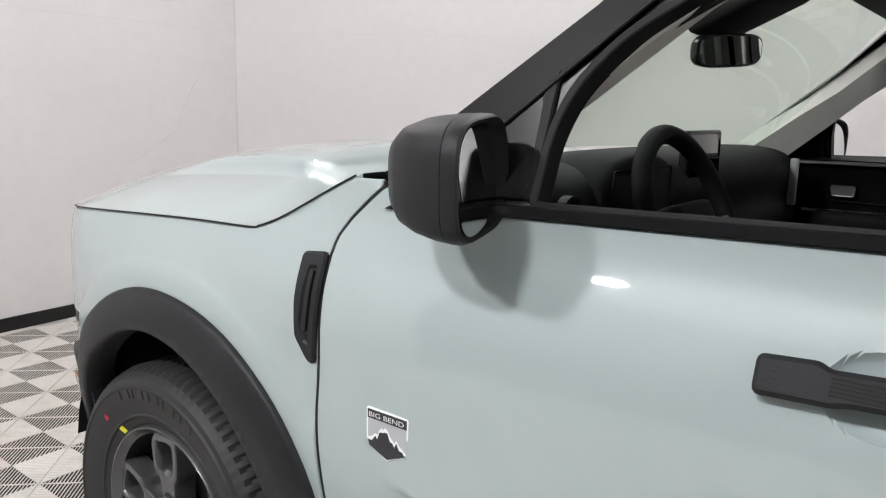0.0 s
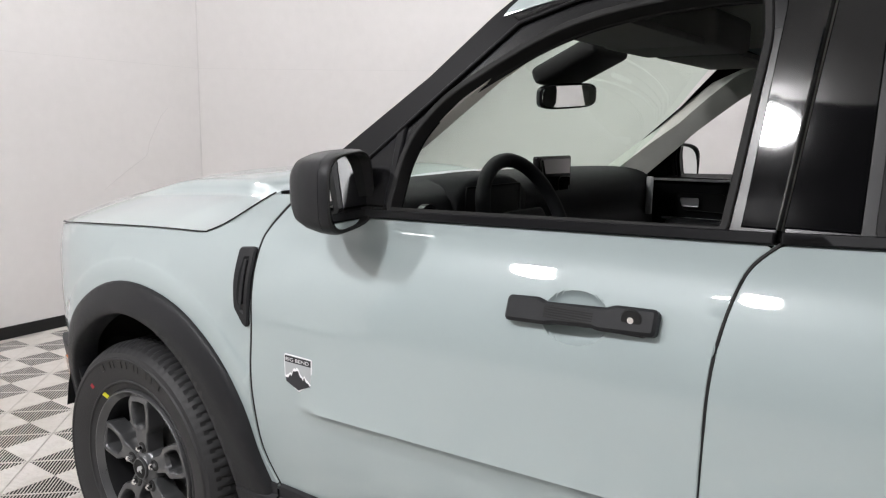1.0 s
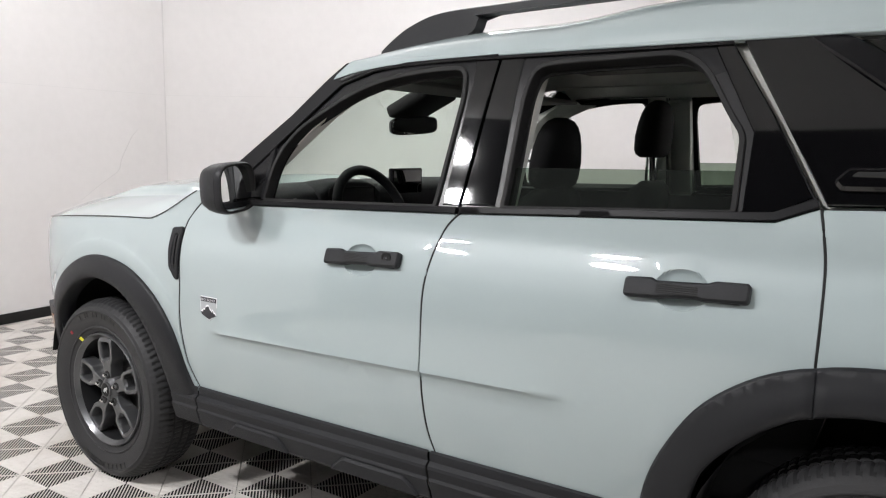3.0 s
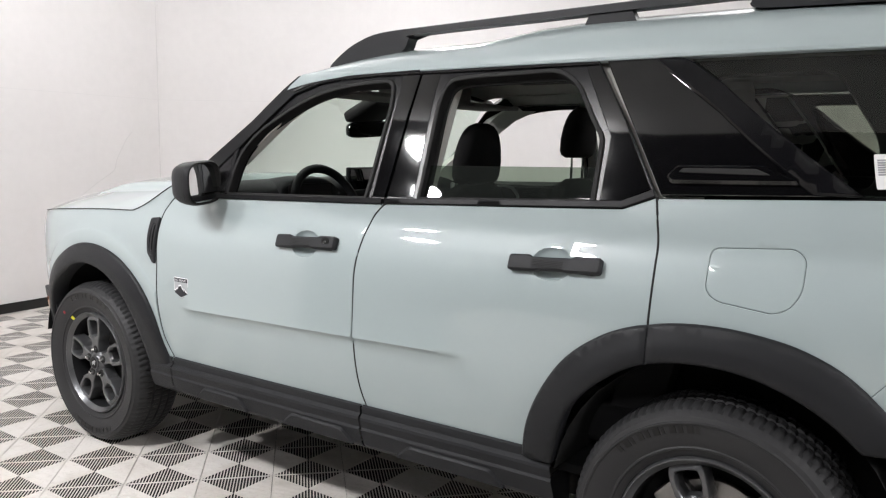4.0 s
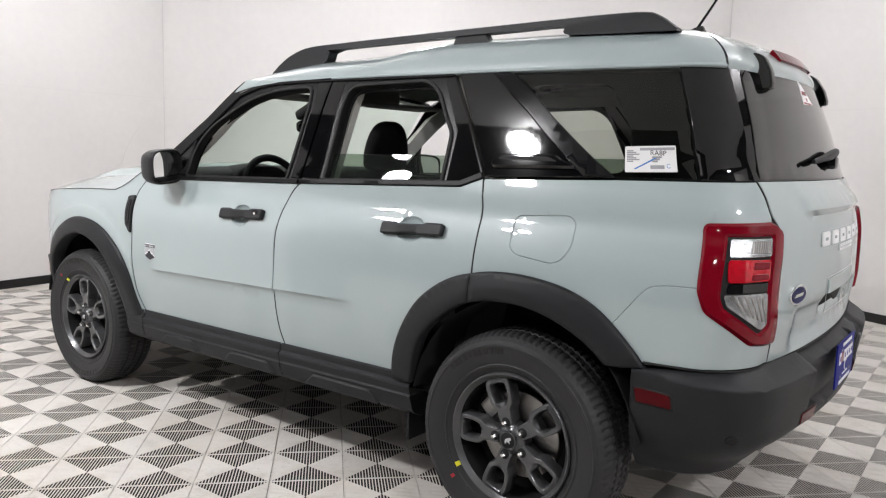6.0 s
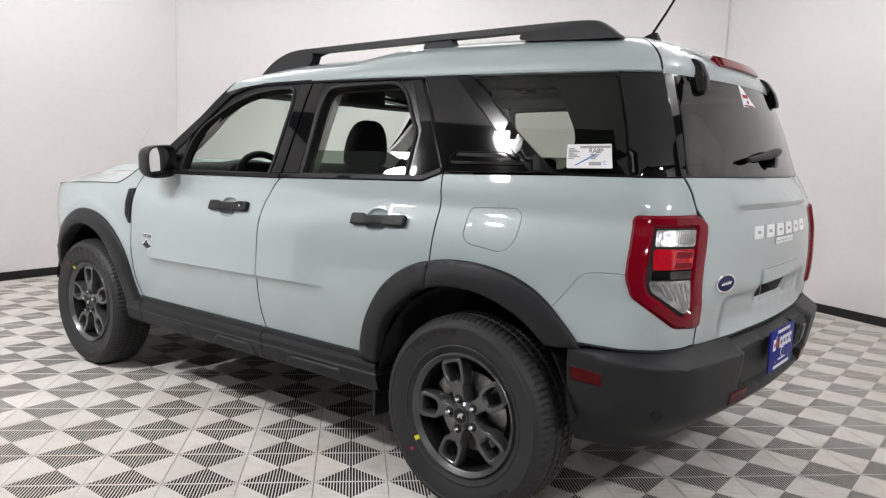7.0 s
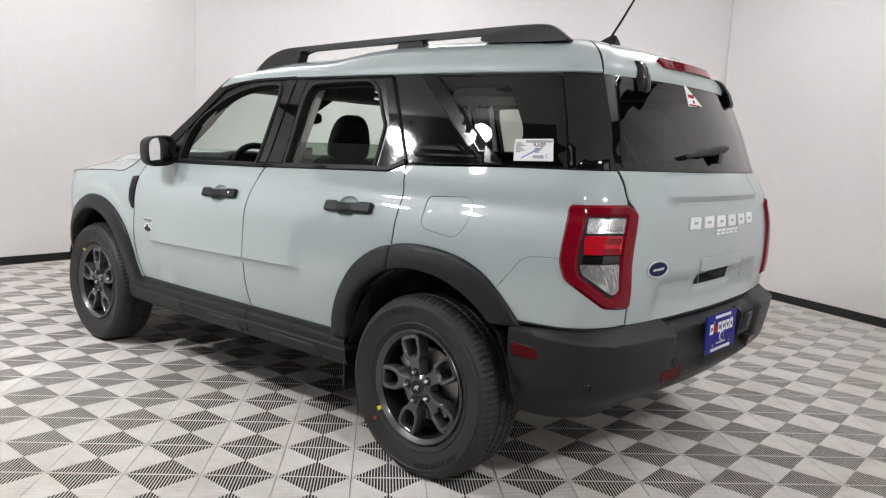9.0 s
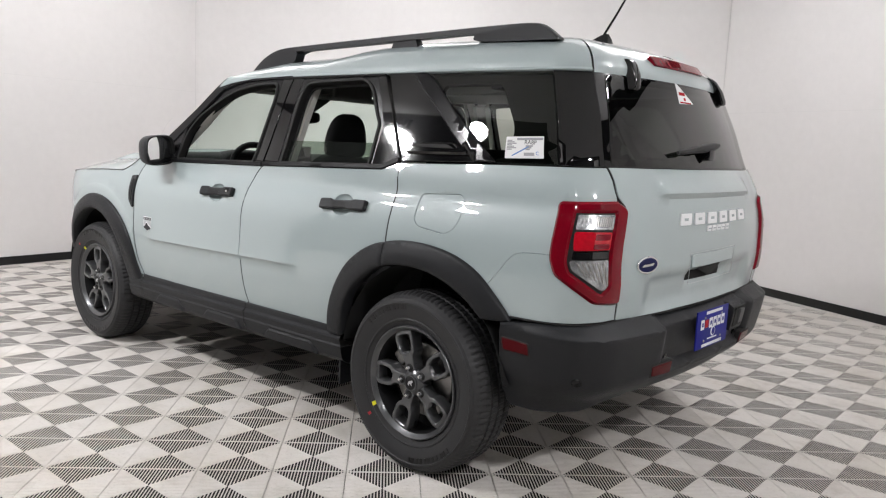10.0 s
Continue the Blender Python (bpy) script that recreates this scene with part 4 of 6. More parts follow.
# ---- wheels ----
def tyre_mesh():
    seg = 360
    prof = [(0.215, 0.02), (0.228, 0.004), (0.245, -0.004), (0.2475, -0.0085), (0.2515, -0.0090), (0.2545, -0.0068), (0.28, -0.017), (0.312, -0.021), (0.3145, -0.0235), (0.3185, -0.0235), (0.3215, -0.0195), (0.332, -0.016), (0.345, -0.002), (0.352, 0.012), (0.3575, 0.030), (0.3575, 0.052), (0.350, 0.054), (0.350, 0.062), (0.358, 0.064),
            (0.3585, 0.092), (0.350, 0.094), (0.350, 0.103), (0.3585, 0.105), (0.3585, 0.130), (0.350, 0.132), (0.350, 0.140), (0.3575, 0.142), (0.356, 0.170), (0.345, 0.188), (0.30, 0.206), (0.24, 0.196), (0.215, 0.17)]
    bm = bmesh.new()
    loops = []
    for j, (r, a) in enumerate(prof):
        loop = []
        for k in range(seg):
            rr = r
            if r > 0.3515 and k % 4 == (j // 4) % 4:
                rr = r - 0.0045
            if 0.334 < r <= 0.3525 and a < 0.02 and k % 4 == 2:
                rr = r - 0.0025
            t = 2 * math.pi * (k + 0.35 * (a > 0.1)) / seg
            loop.append((rr * math.cos(t), a, rr * math.sin(t)))
        loops.append(loop)
    rings(bm, loops, cap=False)
    return bm


def polar(poly, c, n):
    """Where n rays from c meet an outline."""
    out = []
    for k in range(n):
        t = 2 * math.pi * k / n
        d = (math.cos(t), math.sin(t))
        best = 0.0
        for (xa, ya), (xb, yb) in zip(poly, poly[1:] + poly[:1]):
            ex, ey = xb - xa, yb - ya
            den = d[0] * ey - d[1] * ex
            if abs(den) < 1e-9:
                continue
            s = ((xa - c[0]) * ey - (ya - c[1]) * ex) / den
            q = ((xa - c[0]) * d[1] - (ya - c[1]) * d[0]) / den
            if s > 0 and -1e-6 <= q <= 1 + 1e-6:
                best = max(best, s)
        out.append((c[0] + best * d[0], c[1] + best * d[1]))
    return out


def spoke_mesh(turn):
    """One hollow-ended spoke lying along a turned ray."""
    outline = rounded([(0.036, -0.024), (0.098, -0.0265), (0.118, -0.044), (0.178, -0.049), (0.207, -0.041), (0.207, 0.041), (0.178, 0.049), (0.118, 0.044), (0.098, 0.0265), (0.036, 0.024)], 0.007, 3)
    hole = rounded([(0.121, -0.022), (0.150, -0.030), (0.183, -0.028), (0.187, 0.0), (0.183, 0.028), (0.150, 0.030), (0.121, 0.022)], 0.005, 3)
    c = (0.154, 0.0)
    n = 56
    po, ph = polar(outline, c, n), polar(hole, c, n)

    def mix(a, b, t):
        return (a[0] + (b[0] - a[0]) * t, a[1] + (b[1] - a[1]) * t)

    def depth(r):
        return 0.010 - 0.004 * ramp(r, 0.09, 0.13) + 0.006 * ramp(r, 0.185, 0.207)
    loops = []
    for src, dst, t, dy in ((po, ph, -0.06, 0.050), (po, ph, 0.0, 0.009), (po, ph, 0.09, 0.002), (po, ph, 0.2, 0.0), (po, ph, 0.74, 0.0), (po, ph, 0.88, 0.0035), (po, ph, 1.0, 0.014), (po, ph, 1.0, 0.050)):
        loop = []
        for a, b in zip(src, dst):
            x, w = mix(a, b, t)
            y = dy + depth(x)
            ca, sa = math.cos(turn), math.sin(turn)
            loop.append((x * ca - w * sa, y, x * sa + w * ca))
        loops.append(loop)
    bm = bmesh.new()
    rings(bm, loops, cap=False)
    return bm


def bars_on_arc(r0, r1, a0, a1, n, y, thick=0.0012):
    """Raised blocks along an arc of the sidewall."""
    obs = []
    for k in range(n):
        b0 = a0 + (a1 - a0) * (k + 0.1) / n
        b1 = a0 + (a1 - a0) * (k + (0.62, 0.85, 0.45, 0.78)[k % 4]) / n
        bm = bmesh.new()
        top = [(r * math.cos(b), yy, r * math.sin(b)) for r, yy in ((r0, y(r0)), (r1, y(r1))) for b in (b0, b1)]
        vs = [bm.verts.new((p[0], p[1] - thick, p[2])) for p in top] + [bm.verts.new((p[0], p[1] + 0.002, p[2])) for p in top]
        for f in ((0, 1, 3, 2), (0, 4, 5, 1), (1, 5, 7, 3), (3, 7, 6, 2), (2, 6, 4, 0)):
            bm.faces.new([vs[i] for i in f])
        obs.append(bm)
    return obs


SIDE_Y = curve([(0.228, 0.004), (0.245, -0.004), (0.28, -0.017), (0.312, -0.021), (0.332, -0.016)])


def wheel(x, y, phase, marks):
    """A wheel with its face towards -y; marks: angles of the paint marks and letter arcs."""
    bm = lathe([(0.226, 0.008), (0.2255, 0.0), (0.222, -0.005), (0.219, -0.005), (0.210, 0.006), (0.204, 0.012)], 72, "y")
    rim = part("wheel", bm, RIM, CAR, "dark grey alloy wheel")
    # barrel coloured darker than the rim to stand for the shade inside
    part("barrel", lathe([(0.204, 0.012), (0.201, 0.03), (0.199, 0.08), (0.198, 0.16), (0.214, 0.185), (0.222, 0.19)], 72, "y"), RIM_SHADED, rim)
    part("tyre", tyre_mesh(), RUBBER, rim, "black road tyre", angle=18)
    for k in range(5):
        part("spoke", spoke_mesh(radians(phase + 72 * k)), RIM, rim, angle=25)
    part("hub", lathe([(0.0, 0.004), (0.033, 0.004), (0.037, 0.009), (0.046, 0.013), (0.053, 0.022), (0.055, 0.06)], 40, "y"), RIM, rim)
    part("centre_cap", lathe([(0.0, -0.002), (0.026, -0.002), (0.029, 0.0), (0.031, 0.006)], 32, "y"), SEAL, rim, "black centre cap")
    part("cap_ring", lathe([(0.0265, -0.0035), (0.0295, -0.0035), (0.031, 0.002)], 32, "y"), RIM, rim)
    emblem = spline([(-0.012, -0.006), (-0.008, 0.004), (0.0, 0.008), (0.009, 0.011), (0.012, 0.004), (0.006, -0.001), (0.008, -0.011), (0.002, -0.006), (-0.004, -0.004), (-0.008, -0.012)], 2, closed=True)
    part("cap_emblem", prism(emblem, -0.002, pose(0, -0.002, 0)), TRIM_GREY, rim, smooth=False)
    for k in range(5):
        a = radians(phase + 72 * k)
        at = (0.058 * math.cos(a), 0.0, 0.058 * math.sin(a))
        part("lug_seat", lathe([(0.0, 0.0085), (0.0155, 0.0085), (0.0165, 0.0115)], 20, "y", at), SEAL, rim)
        part("lug_nut", lathe([(0.0, -0.008), (0.006, -0.0075), (0.0095, -0.002), (0.0105, 0.010)], 6, "y", at), CHROME, rim, "chrome lug nut", angle=20)
    part("brake_disc", lathe([(0.05, 0.075), (0.145, 0.075), (0.148, 0.08), (0.148, 0.095), (0.05, 0.095)], 48, "y"), STEEL, rim, "bare steel brake disc")
    # added near-black disc stands for the shade behind the spokes
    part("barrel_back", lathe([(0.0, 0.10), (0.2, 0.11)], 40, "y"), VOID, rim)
    cal = soft_box((-0.05, 0.055, 0.10), (0.05, 0.10, 0.165), 0.012, 2, Matrix.Rotation(radians(-48), 4, "Y"))
    part("brake_caliper", cal, STEEL, rim, "grey brake caliper")
    for a0, a1, n in marks["text"]:
        for bm in bars_on_arc(0.291, 0.311 , radians(a0), radians(a1), n, SIDE_Y):
            part("tyre_lettering", bm, TYRE_LETTER, rim, smooth=False)
    for ang, r, material, w in marks["dots"]:
        a = radians(ang)
        bm = bmesh.new()
        vs = []
        for dr, da in ((-w, -w), (w, -w), (w, w), (-w, w)):
            rr = r + dr
            b = a + da / r
            vs.append(bm.verts.new((rr * math.cos(b), SIDE_Y(max(0.228, rr)) - 0.0012, rr * math.sin(b))))
        bm.faces.new(vs)
        b2 = bmesh.ops.extrude_face_region(bm, geom=bm.faces[:])
        for v in [g for g in b2["geom"] if isinstance(g, bmesh.types.BMVert)]:
            v.co.y += 0.004
        part("paint_mark", bm, material, rim, "small paint mark", smooth=False)
    return rim


FM = {"text": [(118, 62, 10), (-62, -118, 10)], "dots": [(131, 0.238, YELLOW, 0.008), (134, 0.282, RED_MARK, 0.006)]}
RM = {"text": [(138, 92, 11), (-42, -88, 11)], "dots": [(214, 0.238, YELLOW, 0.008), (220, 0.272, RED_MARK, 0.006)]}
for x, ph, mk in ((0.0, 21, FM), (2.67, 36, RM)):
    w = wheel(x, -0.9, ph, mk)
    w.matrix_basis = pose(x, -0.912, 0.3575)
    far_w = copy_thing(w, pose(x, 0.912, 0.3575, 0, 0, 180))
# mud flap ahead of the rear wheels
for sgn in (1, -1):
    part("mud_flap", soft_box((2.215, -0.885 if sgn > 0 else 0.74, 0.235), (2.228, -0.74 if sgn > 0 else 0.885, 0.40), 0.006, 2), PLASTIC, CAR)


# ---- outside fittings ----
FD, RD = bpy.data.objects["front_door"], bpy.data.objects["rear_door"]
FDR, RDR = bpy.data.objects["front_door.001"], bpy.data.objects["rear_door.001"]


def on_skin(name, outline, material, parent, off, depth=0.006, label="", step=0.02, lip=0.001, angle=30, holes=(), right=False):
    bm = sheet(outline, holes=holes, step=step, off=off, depth=depth, gap=0.0, lip=lip)
    return part(name, mirrored(bm) if right else bm, material, parent, label, angle=angle)


def text_on(name, words, u0, z0, u1, z1, material, parent, off, at=skin):
    """Words in the built-in font, laid on the skin between two corners."""
    cu = bpy.data.curves.new("words", "FONT")
    cu.body = words
    tmp = bpy.data.objects.new("words", cu)
    me = bpy.data.meshes.new_from_object(tmp)
    bm = bmesh.new()
    bm.from_mesh(me)
    bpy.data.objects.remove(tmp)
    bpy.data.curves.remove(cu)
    xs, ys = [v.co.x for v in bm.verts], [v.co.y for v in bm.verts]
    for v in bm.verts:
        u = u0 + (v.co.x - min(xs)) / (max(xs) - min(xs)) * (u1 - u0)
        z = z0 + (v.co.y - min(ys)) / (max(ys) - min(ys)) * (z1 - z0)
        v.co = at(u, z, off)
    return part(name, bm, material, parent, smooth=False)


def quad(a, b, c, d):
    return [(a, b), (c, b), (c, d), (a, d)]


# door handles
for dr, a, b, zc, lock in ((FD, 1.192, 1.450, 0.996, True), (RD, 2.100, 2.360, 1.008, False)):
    def hz(u, z):
        return (u, zc + z + 0.009 * (u - a) / (b - a))
    h = on_skin("door_handle", rounded([hz(u, z) for u, z in ((a, -0.016), (a, 0.015), (a + 0.055, 0.016), (a + 0.068, 0.010), (b - 0.08, 0.011), (b - 0.065, 0.016), (b, 0.0155), (b, -0.0145), (b - 0.09, -0.015), (b - 0.10, -0.012), (a + 0.09, -0.013), (a + 0.07, -0.016))], 0.004, 3), PLASTIC, dr, 0.021, 0.02, "black plastic door handle", 0.02, 0.005)
    zc += 0.004
    for off_u in (0.012, b - a - 0.06):
        on_skin("handle_foot", rounded(quad(a + off_u, zc - 0.016, a + off_u + 0.045, zc + 0.016), 0.004), PLASTIC, dr, 0.010, 0.03)
    if lock:
        c = Vector(skin(b - 0.035, zc + 0.004, 0.0235))
        part("lock_ring", lathe([(0.0, -0.001), (0.0052, -0.001), (0.0066, 0.002), (0.0066, 0.006)], 20, "y", c), CHROME, dr, "bright metal door lock")
        part("lock_recess", lathe([(0.0, 0.001), (0.016, 0.001), (0.018, 0.004)], 20, "y", c), SEAL, dr)
    for k in range(5):
        on_skin("grip_rib", quad(a + 0.07, zc - 0.011 + 0.004 * k, b - 0.10, zc - 0.0095 + 0.004 * k), SEAL, dr, 0.0214, 0.001)

# fender vent
FF = bpy.data.objects["front_fender"]
SLOT = rounded([(0.477, 1.009), (0.4965, 1.011), (0.4985, 0.95), (0.497, 0.882), (0.484, 0.887), (0.472, 0.915), (0.472, 0.96)], 0.004, 3)
on_skin("fender_vent", rounded([(0.456, 1.025), (0.505, 1.030), (0.507, 0.98), (0.507, 0.858), (0.496, 0.857), (0.465, 0.893), (0.457, 0.95)], 0.006, 3), PLASTIC, FF, 0.008, 0.02, "black plastic fender vent", 0.02, 0.004, holes=[SLOT])
on_skin("vent_slot", shrink(SLOT, -0.003), SEAL, FF, 0.0035, 0.003, "dark vent slot")
on_skin("vent_blade", rounded([(0.482, 1.002), (0.490, 1.002), (0.490, 0.905), (0.481, 0.907)], 0.003, 2), PLASTIC, FF, 0.009, 0.006)

# shield badge on the front door
sh = [(0.6270, 0.813), (0.7110, 0.813), (0.7110, 0.762), (0.7040, 0.754), (0.6690, 0.734), (0.6340, 0.754), (0.6270, 0.762)]
bd = on_skin("shield_badge", rounded(sh, 0.003, 2), WHITE, FD, 0.0025, 0.0025, "white-edged grey and black mountain shield badge")
on_skin("shield_field", shrink(sh, 0.003), MID_GREY, FD, 0.0031, 0.001)
on_skin("shield_band", quad(0.630, 0.7975, 0.708, 0.8105), INK, FD, 0.0036, 0.001)
ridge = [(0.6310, 0.765), (0.6390, 0.768), (0.6460, 0.774), (0.6500, 0.772), (0.6550, 0.782), (0.6590, 0.786), (0.6620, 0.783), (0.6660, 0.788), (0.6710, 0.785), (0.6760, 0.776), (0.6810, 0.772), (0.6850, 0.768), (0.6890, 0.774), (0.6940, 0.767), (0.7010, 0.763), (0.7080, 0.757)]
on_skin("mountain_snow", ridge + [(0.7040, 0.7545), (0.6690, 0.7355), (0.6335, 0.7555), (0.6310, 0.762)], WHITE, FD, 0.0036, 0.001)
on_skin("mountain", [(u, z - 0.004 - 0.003 * (i % 2)) for i, (u, z) in enumerate(ridge)] + [(0.7040, 0.7535), (0.6690, 0.738), (0.6335, 0.7525)], INK, FD, 0.0041, 0.001)
text_on("badge_words", "BIG BEND", 0.6335, 0.8003, 0.7045, 0.808, WHITE, FD, 0.0042)

# tail lamps
for right in (False, True):
    inn = rounded([(3.275, 1.081), (3.426, 1.087), (3.430, 1.02), (3.445, 0.827), (3.412, 0.797), (3.391, 0.806), (3.288, 0.874), (3.275, 0.908)], 0.012)
    red = on_skin("tail_lamp", rounded(LAMP_OUT, 0.014), RED, CAR, 0.011, 0.03, "dark red tail lamp with clear lenses", 0.015, 0.010, right=right, holes=[inn])
    on_skin("lamp_bezel", shrink(inn, -0.006), SEAL, red, 0.003, 0.004, "black lamp bezel", right=right)
    on_skin("reverse_lens", rounded([(3.292, 1.066), (3.416, 1.071), (3.419, 1.024), (3.294, 1.019)], 0.006), LENS, red, 0.009, 0.006, "clear ribbed lens", right=right)
    for k in range(9):
        on_skin("lens_rib", quad(3.352 + 0.007 * k, 1.032, 3.3555 + 0.007 * k, 1.062), STEEL, red, 0.0105, 0.002, right=right)
    on_skin("brake_lens", rounded([(3.292, 1.010), (3.417, 1.014), (3.422, 0.958), (3.300, 0.951)], 0.008), RED_BRIGHT, red, 0.011, 0.008, "bright red lens", right=right)
    on_skin("lens_block", rounded([(3.362, 1.006), (3.412, 1.008), (3.414, 0.990), (3.362, 0.988)], 0.004), RED, red, 0.0125, 0.002, right=right)
    on_skin("lens_block", rounded([(3.362, 0.974), (3.414, 0.976), (3.416, 0.962), (3.362, 0.959)], 0.004), RED, red, 0.0125, 0.002, right=right)
    on_skin("smoked_strip", rounded([(3.300, 0.946), (3.422, 0.952), (3.423, 0.928), (3.300, 0.922)], 0.003), GLOSS, red, 0.007, 0.004, right=right)
    on_skin("signal_lens", rounded([(3.292, 0.916), (3.424, 0.922), (3.432, 0.834), (3.414, 0.820), (3.398, 0.824), (3.302, 0.886)], 0.008), LENS, red, 0.009, 0.006, "clear faceted lens", right=right)
    for k in range(6):
        on_skin("lens_rib", [(3.312 + 0.018 * k, 0.912), (3.317 + 0.018 * k, 0.912), (3.352 + 0.0155 * k, 0.868 - 0.006 * k), (3.347 + 0.0155 * k, 0.868 - 0.006 * k)], STEEL, red, 0.0105, 0.002, right=right)

for sgn in (1, -1):
    pts = [skin(u, z, 0.001) for u, z in dense(rounded(LAMP_OUT, 0.014), 0.03)]
    part("lamp_seal", tube([(x, y * sgn, z) for x, y, z in pts + pts[:1]], 0.0035, 6), SEAL, CAR)
pts = [skin(u, z, 0.0005) for u, z in dense([(MID - 0.20, 0.912), (MID + 0.24, 0.917), (MID + 0.225, 0.80), (MID - 0.195, 0.793)], 0.03)]
part("pull_outline", tube(pts + pts[:1], 0.0009, 5), MID_GREY, GATE)

# letters, oval badge and pull of the tailgate
L0, L1 = MID - 0.325, MID + 0.37
BLOCKS = [[(0, 0, 0.8, 1), (0.26, 0.40, 0.54, 0.60)]] * 6
w = (L1 - L0) / 6
for i, (o, *cuts) in enumerate(BLOCKS):
    x0 = L0 + i * w + w * 0.08
    on_skin("raised_block", rounded(quad(x0, 1.024, x0 + w * 0.72, 1.066), 0.003, 2), WHITE, GATE, 0.006, 0.005, "white raised block")
    for (ca, cb, cc, cd) in cuts:
        on_skin("block_inset", quad(x0 + w * 0.9 * ca, 1.024 + 0.042 * cb, x0 + w * 0.9 * cc, 1.024 + 0.042 * cd), PAINT, GATE, 0.0066, 0.002)
for i in range(5):
    x0 = MID - 0.085 + i * 0.046
    on_skin("raised_block", rounded([(x0, 0.994), (x0 + 0.036, 0.994), (x0 + 0.04, 1.014), (x0 + 0.004, 1.014)], 0.002, 2), WHITE, GATE, 0.005, 0.004)
    on_skin("block_inset", quad(x0 + 0.012, 1.002, x0 + 0.038, 1.005), PAINT, GATE, 0.0056, 0.002)
oval = [(3.648 + 0.062 * math.cos(t), 0.892 + 0.030 * math.sin(t)) for t in [2 * math.pi * k / 40 for k in range(40)]]
on_skin("oval_badge", oval, CHROME, GATE, 0.008, 0.008, "blue oval badge with a chrome edge", 0.012)
on_skin("oval_field", [(3.648 + 0.055 * math.cos(t), 0.892 + 0.0245 * math.sin(t)) for t in [2 * math.pi * k / 40 for k in range(40)]], OVAL_BLUE, GATE, 0.0088, 0.001, "", 0.012)
on_skin("oval_mark", rounded([(3.612, 0.886), (3.676, 0.888), (3.684, 0.897), (3.622, 0.894)], 0.003, 2), CHROME, GATE, 0.0094, 0.001)
on_skin("gate_pull", rounded([(MID - 0.19, 0.905), (MID + 0.23, 0.910), (MID + 0.215, 0.862), (MID - 0.185, 0.857)], 0.008), PAINT, GATE, 0.004, 0.012)
# black sheet drawn for the pull's dark triangular opening
on_skin("gate_button", rounded([(MID - 0.10, 0.846), (MID + 0.12, 0.850), (MID + 0.04, 0.812), (MID + 0.0, 0.81)], 0.006), SEAL, GATE, -0.012, 0.004, "black triangular sheet for the dark opening of the tailgate pull")

# third brake light, hinge covers, rear wiper
bl = on_skin("high_brake_light", rounded([(MID - 0.345, 1.652), (MID + 0.345, 1.652), (MID + 0.325, 1.620), (MID - 0.325, 1.620)], 0.006), RED, GATE, 0.010, 0.02, "long red high brake light")
bl_spans = [MID - 0.555, MID + 0.555]
for c in bl_spans:
    rows = []
    for z, o in ((1.512, 0.010), (1.525, 0.020), (1.57, 0.026), (1.615, 0.022), (1.63, 0.010)):
        p = Vector(skin(c, min(z, 1.66), 0.0))
        rows.append([(p.x + o, p.y - 0.022, z), (p.x + o + 0.006, p.y, z), (p.x + o, p.y + 0.022, z), (p.x - 0.03, p.y + 0.026, z), (p.x - 0.03, p.y - 0.026, z)])
    bm = bmesh.new()
    rings(bm, rows)
    bmesh.ops.bevel(bm, geom=bm.edges[:], offset=0.004, segments=2, affect="EDGES")
    part("hinge_cover", bm, GLOSS, GATE, "gloss black hinge cover")
wp = [Vector(skin(MID - 0.295 + 0.058 * i, 1.286 + 0.005 * i, 0.022)) for i in range(9)]
part("wiper_blade", tube(wp, [0.006, 0.008, 0.009, 0.010, 0.013, 0.014, 0.014, 0.012, 0.006], 8, 1.3), PLASTIC, GATE, "black rear wiper")
part("wiper_pivot", soft_box((-0.05, -0.03, -0.022), (0.015, 0.03, 0.022), 0.01, 2, Matrix.Translation(skin(MID + 0.04, 1.285, 0.015))), GLOSS, GATE)

# stickers
on_skin("warning_sticker", rounded([(MID - 0.146, 1.564), (MID - 0.128, 1.564), (MID + 0.022, 1.492), (MID - 0.146, 1.486)], 0.004, 2), PAPER, GATE, -0.0025, 0.0004, "white triangular window sticker")
on_skin("sticker_red_bar", quad(MID - 0.128, 1.520, MID - 0.062, 1.531), RED_BRIGHT, GATE, -0.0015, 0.0004)
on_skin("sticker_red_dot", quad(MID - 0.085, 1.500, MID - 0.065, 1.510), RED_BRIGHT, GATE, -0.0015, 0.0004)
on_skin("sticker_red_bar", quad(MID - 0.135, 1.490, MID - 0.01, 1.4935), RED_BRIGHT, GATE, -0.0015, 0.0004)
SO = -0.0045
qg = bpy.data.objects["quarter_glass"]
SX, SZ = (3.0, 3.174), (1.246, 1.322)


def sk(fx, fz):
    return SX[0] + (SX[1] - SX[0]) * fx, SZ[0] + (SZ[1] - SZ[0]) * fz + 0.006 * fx


def sticker_bar(a, b, c, d, material):
    on_skin("sticker_print", [sk(a, b), sk(c, b), sk(c, d), sk(a, d)], material, qg, SO + 0.0008, 0.0003)


on_skin("window_sticker", rounded([sk(0, 0), sk(1, 0), sk(1, 1), sk(0, 1)], 0.003, 2), PAPER, qg, SO, 0.0004, "white printed window sticker")
sticker_bar(0.30, 0.85, 0.98, 0.93, INK_GREY)
for k in range(7):
    sticker_bar(0.04, 0.82 - 0.07 * k, 0.16 + 0.06 * (k % 3), 0.845 - 0.07 * k, INK_GREY)
for k in range(3):
    sticker_bar(0.54, 0.54 - 0.08 * k, 0.72 - 0.04 * k, 0.585 - 0.08 * k, INK_GREY)
sticker_bar(0.50, 0.12, 0.76, 0.24, INK_GREY)
on_skin("sticker_print", [sk(0.18, 0.12), sk(0.2, 0.11), sk(0.62, 0.52), sk(0.60, 0.54)], INK_BLUE, qg, SO + 0.0009, 0.0003)
